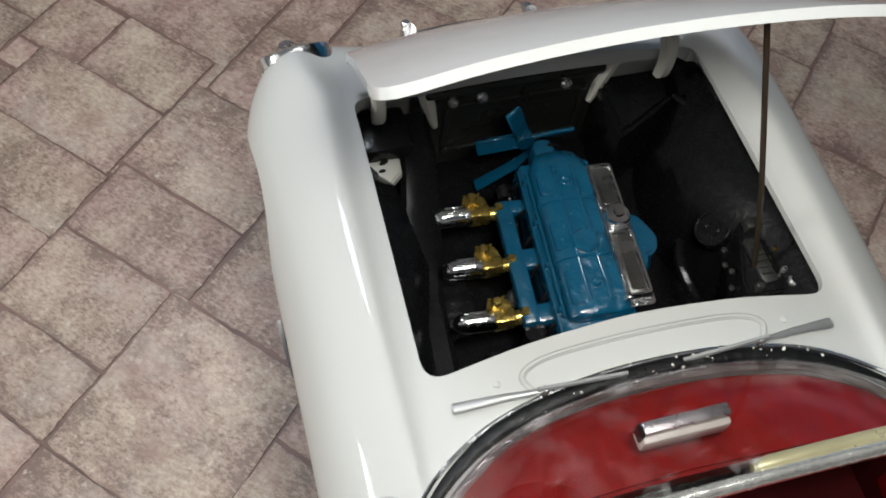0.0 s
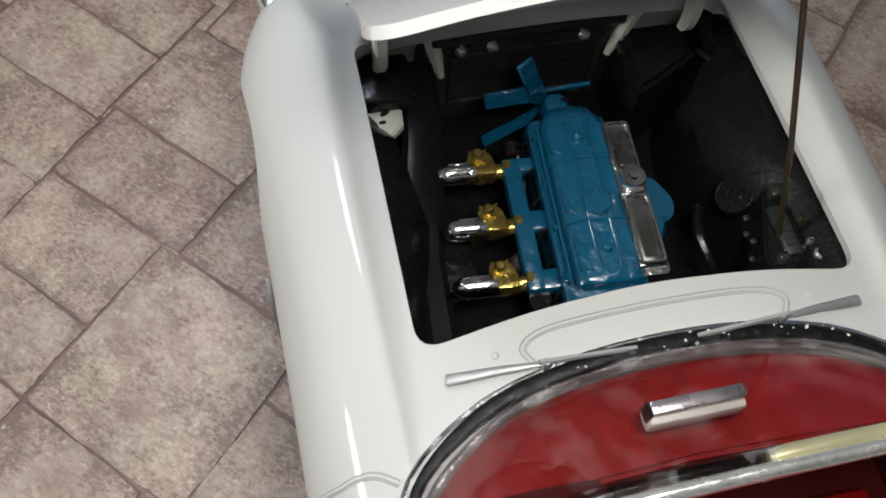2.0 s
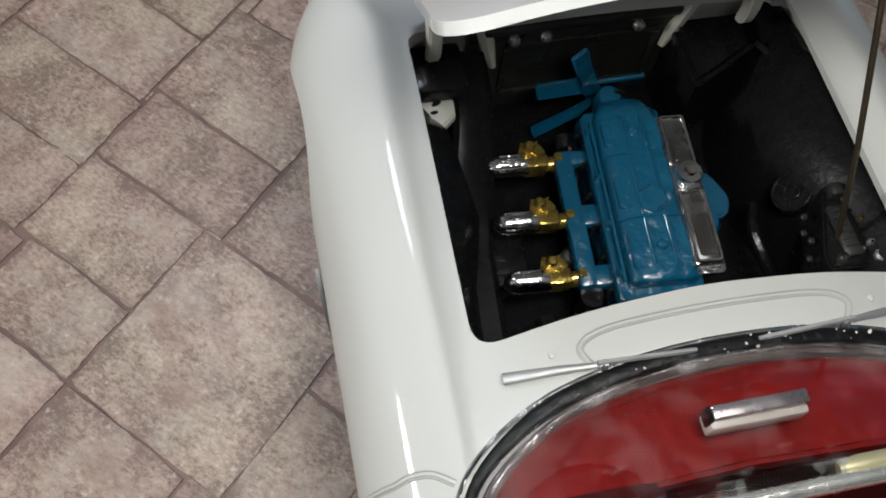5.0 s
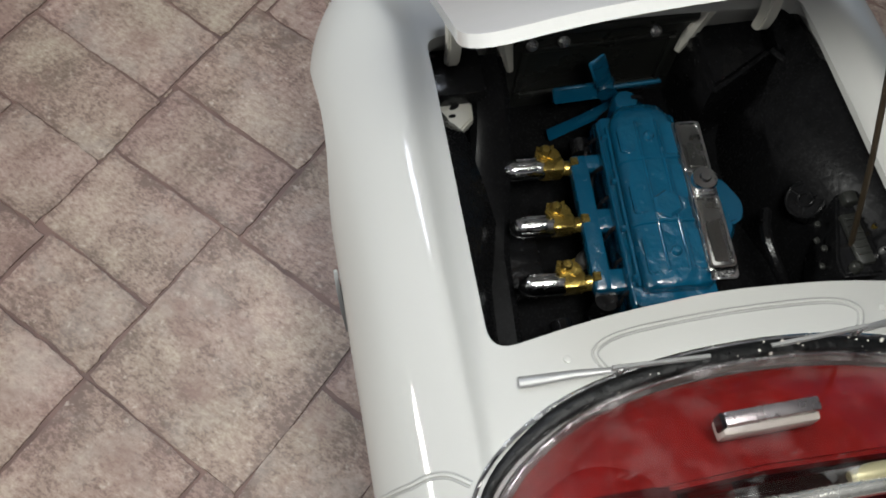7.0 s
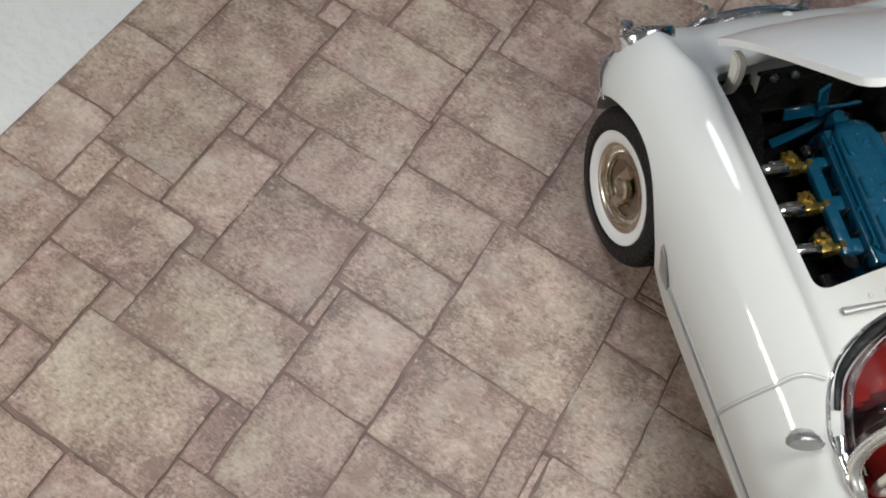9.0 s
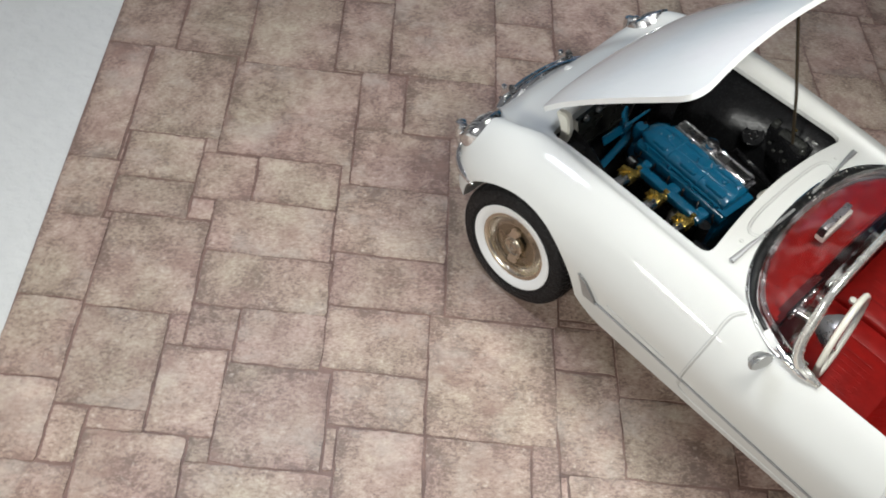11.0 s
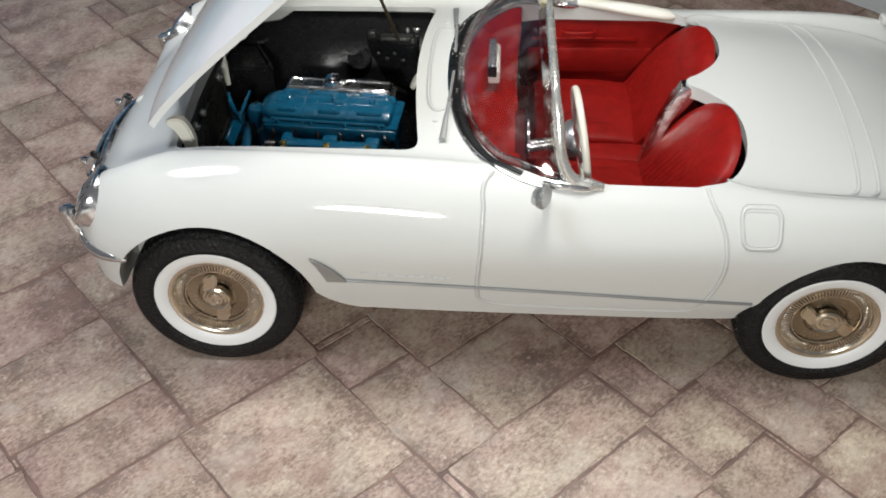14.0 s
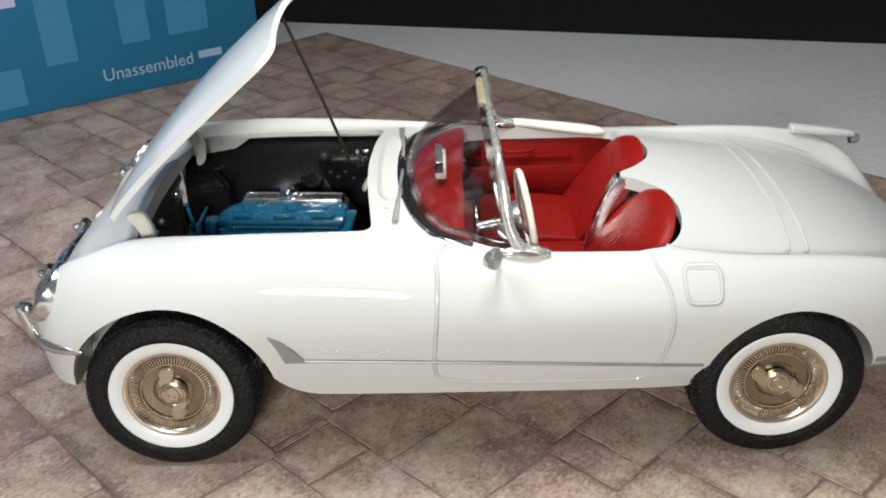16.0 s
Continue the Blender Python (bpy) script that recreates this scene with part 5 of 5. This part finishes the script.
# kit box
bx = empty("kit_box", up(pose(-0.61, 5.18, 0.0, 0, 0, 216.5)))
tagged(bx, "blue cardboard model kit box standing behind the car", "box")
part("carton", rbox(0, 5.2, -2.2, 0, 0, 1.9, 0.02), BOXBLUE, bx, "blue carton")
part("lid", rbox(-0.03, 5.23, -2.23, 0.03, 1.90, 3.6, 0.02), BOXBLUE, bx)
for x0, x1, z0, z1 in ((2.28, 2.72, 0.10, 0.43), (1.78, 2.06, 0.40, 1.25), (1.10, 1.37, 0.47, 1.25), (0.52, 0.92, 0.47, 1.25), (2.95, 3.7, 0.10, 0.60)):
    part("printed_block", rbox(x0, x1, -0.004, 0.003, z0, z1, 0), BOXLIGHT, bx, "pale blue printed block")
part("printed_block", rbox(2.20, 3.6, -0.004, 0.004, 0.95, 1.6, 0), BOXLILAC, bx, "lilac printed block")
text = bpy.data.curves.new("print", "FONT")
text.body, text.size, text.extrude = "Unassembled", 0.165 * U, 0.0
tx = new("printed_word", text)
tx.parent = bx
tx.matrix_local = Matrix.Translation((1.60 * U, 0.006 * U, 0.165 * U)) @ Euler((radians(90), 0, radians(180))).to_matrix().to_4x4()
text.materials.append(PRINTW)
bpy.context.view_layer.update()
flat = bpy.data.meshes.new_from_object(tx.evaluated_get(bpy.context.evaluated_depsgraph_get()))
word = new("printed_word", flat)
word.parent, word.matrix_local = bx, tx.matrix_local.copy()
bpy.data.objects.remove(tx)
part("printed_bar", rbox(0.42, 0.66, -0.004, 0.004, 0.20, 0.27, 0), PRINTW, bx)

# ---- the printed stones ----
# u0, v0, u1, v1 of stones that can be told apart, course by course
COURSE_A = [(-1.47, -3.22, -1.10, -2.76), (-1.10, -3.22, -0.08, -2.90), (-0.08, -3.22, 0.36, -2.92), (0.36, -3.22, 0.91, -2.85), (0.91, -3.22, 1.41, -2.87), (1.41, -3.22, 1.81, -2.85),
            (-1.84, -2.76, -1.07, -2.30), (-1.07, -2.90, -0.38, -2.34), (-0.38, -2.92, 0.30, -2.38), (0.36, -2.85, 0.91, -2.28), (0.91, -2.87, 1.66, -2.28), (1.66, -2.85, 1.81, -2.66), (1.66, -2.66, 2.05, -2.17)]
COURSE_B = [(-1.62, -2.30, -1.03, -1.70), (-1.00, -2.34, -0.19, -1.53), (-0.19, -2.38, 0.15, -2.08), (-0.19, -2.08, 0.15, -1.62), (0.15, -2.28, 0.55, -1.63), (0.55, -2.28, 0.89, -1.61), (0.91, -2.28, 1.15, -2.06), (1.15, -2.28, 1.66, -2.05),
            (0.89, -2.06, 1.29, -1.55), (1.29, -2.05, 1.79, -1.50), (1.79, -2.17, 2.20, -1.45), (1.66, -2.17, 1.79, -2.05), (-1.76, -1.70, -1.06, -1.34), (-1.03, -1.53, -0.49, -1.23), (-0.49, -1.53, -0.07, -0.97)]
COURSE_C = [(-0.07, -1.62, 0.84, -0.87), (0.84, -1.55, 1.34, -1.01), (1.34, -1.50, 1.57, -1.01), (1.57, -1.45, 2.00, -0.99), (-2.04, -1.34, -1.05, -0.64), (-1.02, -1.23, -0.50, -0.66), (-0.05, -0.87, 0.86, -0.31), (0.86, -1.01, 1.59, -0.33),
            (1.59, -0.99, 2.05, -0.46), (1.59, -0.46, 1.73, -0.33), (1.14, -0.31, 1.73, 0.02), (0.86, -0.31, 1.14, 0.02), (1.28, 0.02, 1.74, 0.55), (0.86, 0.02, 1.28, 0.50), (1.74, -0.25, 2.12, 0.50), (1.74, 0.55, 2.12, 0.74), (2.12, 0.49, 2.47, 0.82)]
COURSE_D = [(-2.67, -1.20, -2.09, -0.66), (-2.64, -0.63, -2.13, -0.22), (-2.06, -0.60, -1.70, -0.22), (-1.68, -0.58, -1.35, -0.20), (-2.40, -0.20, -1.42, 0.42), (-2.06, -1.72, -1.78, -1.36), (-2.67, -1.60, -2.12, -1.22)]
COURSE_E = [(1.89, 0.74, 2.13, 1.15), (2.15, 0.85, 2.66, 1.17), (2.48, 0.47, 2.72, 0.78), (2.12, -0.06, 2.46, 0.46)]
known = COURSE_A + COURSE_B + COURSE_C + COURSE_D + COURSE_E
STEP = 0.02
nu, nv = int(round((U1 - U0) / STEP)), int(round((V1 - V0) / STEP))
taken = np.zeros((nu, nv), bool)
cells = []


def lay(a, b, c, d):
    """Take the free part of a block of cells as one stone, if it is still free at its middle."""
    a, b, c, d = max(a, 0), max(b, 0), min(c, nu), min(d, nv)
    while a < c and taken[a, b:d].mean() > 0.5:
        a += 1
    while c > a and taken[c - 1, b:d].mean() > 0.5:
        c -= 1
    while b < d and taken[a:c, b].mean() > 0.5:
        b += 1
    while d > b and taken[a:c, d - 1].mean() > 0.5:
        d -= 1
    if c > a and d > b and not taken[a:c, b:d].any():
        taken[a:c, b:d] = True
        cells.append([a, b, c, d])
        return True


def grow(most):
    """Let every stone swell into free strips beside it."""
    for turn in range(most):
        moved = False
        for q in cells:
            a, b, c, d = q
            if a > 0 and not taken[a - 1, b:d].any():
                q[0] -= 1
                taken[a - 1, b:d] = moved = True
            a = q[0]
            if c < nu and not taken[c, b:d].any():
                q[2] += 1
                taken[c, b:d] = moved = True
            c = q[2]
            if b > 0 and not taken[a:c, b - 1].any():
                q[1] -= 1
                taken[a:c, b - 1] = moved = True
            b = q[1]
            if d < nv and not taken[a:c, d].any():
                q[3] += 1
                taken[a:c, d] = moved = True
        if not moved:
            break


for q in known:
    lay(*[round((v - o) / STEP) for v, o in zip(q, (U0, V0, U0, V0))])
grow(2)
rng = random.Random(24)
for i in range(nu):
    for j in range(nv):
        if taken[i, j]:
            continue
        wu, wv = rng.choice([(18, 18), (26, 26), (26, 36), (36, 26), (32, 32), (18, 26), (26, 18)])
        b = j
        while b < nv and b - j < wv and not taken[i, b]:
            b += 1
        if nv - b < 10 and not taken[i, b:].any():
            b = nv
        a = i
        while a < nu and a - i < wu and not taken[a, j:b].any():
            a += 1
        if a - i >= 12 and b - j >= 12:
            taken[i:a, j:b] = True
            cells.append([i, j, a, b])
grow(40)
# what is still open becomes small stones
for i in range(nu):
    for j in range(nv):
        if not taken[i, j]:
            b = j
            while b < nv and not taken[i, b]:
                b += 1
            a = i
            while a < nu and not taken[a, j:b].any():
                a += 1
            taken[i:a, j:b] = True
            cells.append([i, j, a, b])
stones = [(U0 + a * STEP, V0 + b * STEP, U0 + c * STEP, V0 + d * STEP) for a, b, c, d in cells]
LEAN = 0.035  # the courses run a little askew
for u0, v0, u1, v1 in stones:
    g = 0.0022 + 0.0024 * rng.random()
    top = -0.002 * rng.random()
    du, dv = u1 - u0, v1 - v0
    cx, cy = sheet_xy((u0 + u1) / 2, (v0 + v1) / 2)
    ring = []
    most = min(0.0075, 0.04 * min(du, dv))
    for (pu, pv), (qu, qv) in zip(((-1, -1), (1, -1), (1, 1), (-1, 1)), ((1, -1), (1, 1), (-1, 1), (-1, -1))):
        n = 16
        bend, phase, turns = most * rng.uniform(-0.7, 0.7), rng.uniform(0, 6.28), rng.uniform(4, 9)
        for k in range(n):
            t = k / n
            wob = bend * math.sin(math.pi * t) + 0.35 * most * math.sin(phase + turns * t) + 0.50 * most * rng.uniform(-1, 1)
            if k == 0:
                wob = -most * rng.uniform(0.2, 1.0) * (pu if pu == qu else pv)
            a = (pu + (qu - pu) * t) * (du / 2 - g) + (wob if pu == qu else 0)
            b = (pv + (qv - pv) * t) * (dv / 2 - g) + (wob if pv == qv else 0)
            ring.append((a + LEAN * b, b))
    bm = bmesh.new()
    lo = [bm.verts.new((x, y, -0.011)) for x, y in ring]
    hi = [bm.verts.new((x * (1 - 0.007 / du), y * (1 - 0.007 / dv), top)) for x, y in ring]
    bm.faces.new(hi)
    for k in range(len(lo)):
        bm.faces.new((lo[k], lo[(k + 1) % len(lo)], hi[(k + 1) % len(lo)], hi[k]))
    bmesh.ops.recalc_face_normals(bm, faces=bm.faces[:])
    part("stone", bm, STONE, sheet, smooth=0, at=Matrix.Translation((cx * U, cy * U, 0)) @ Matrix.Rotation(radians(-45), 4, "Z"))
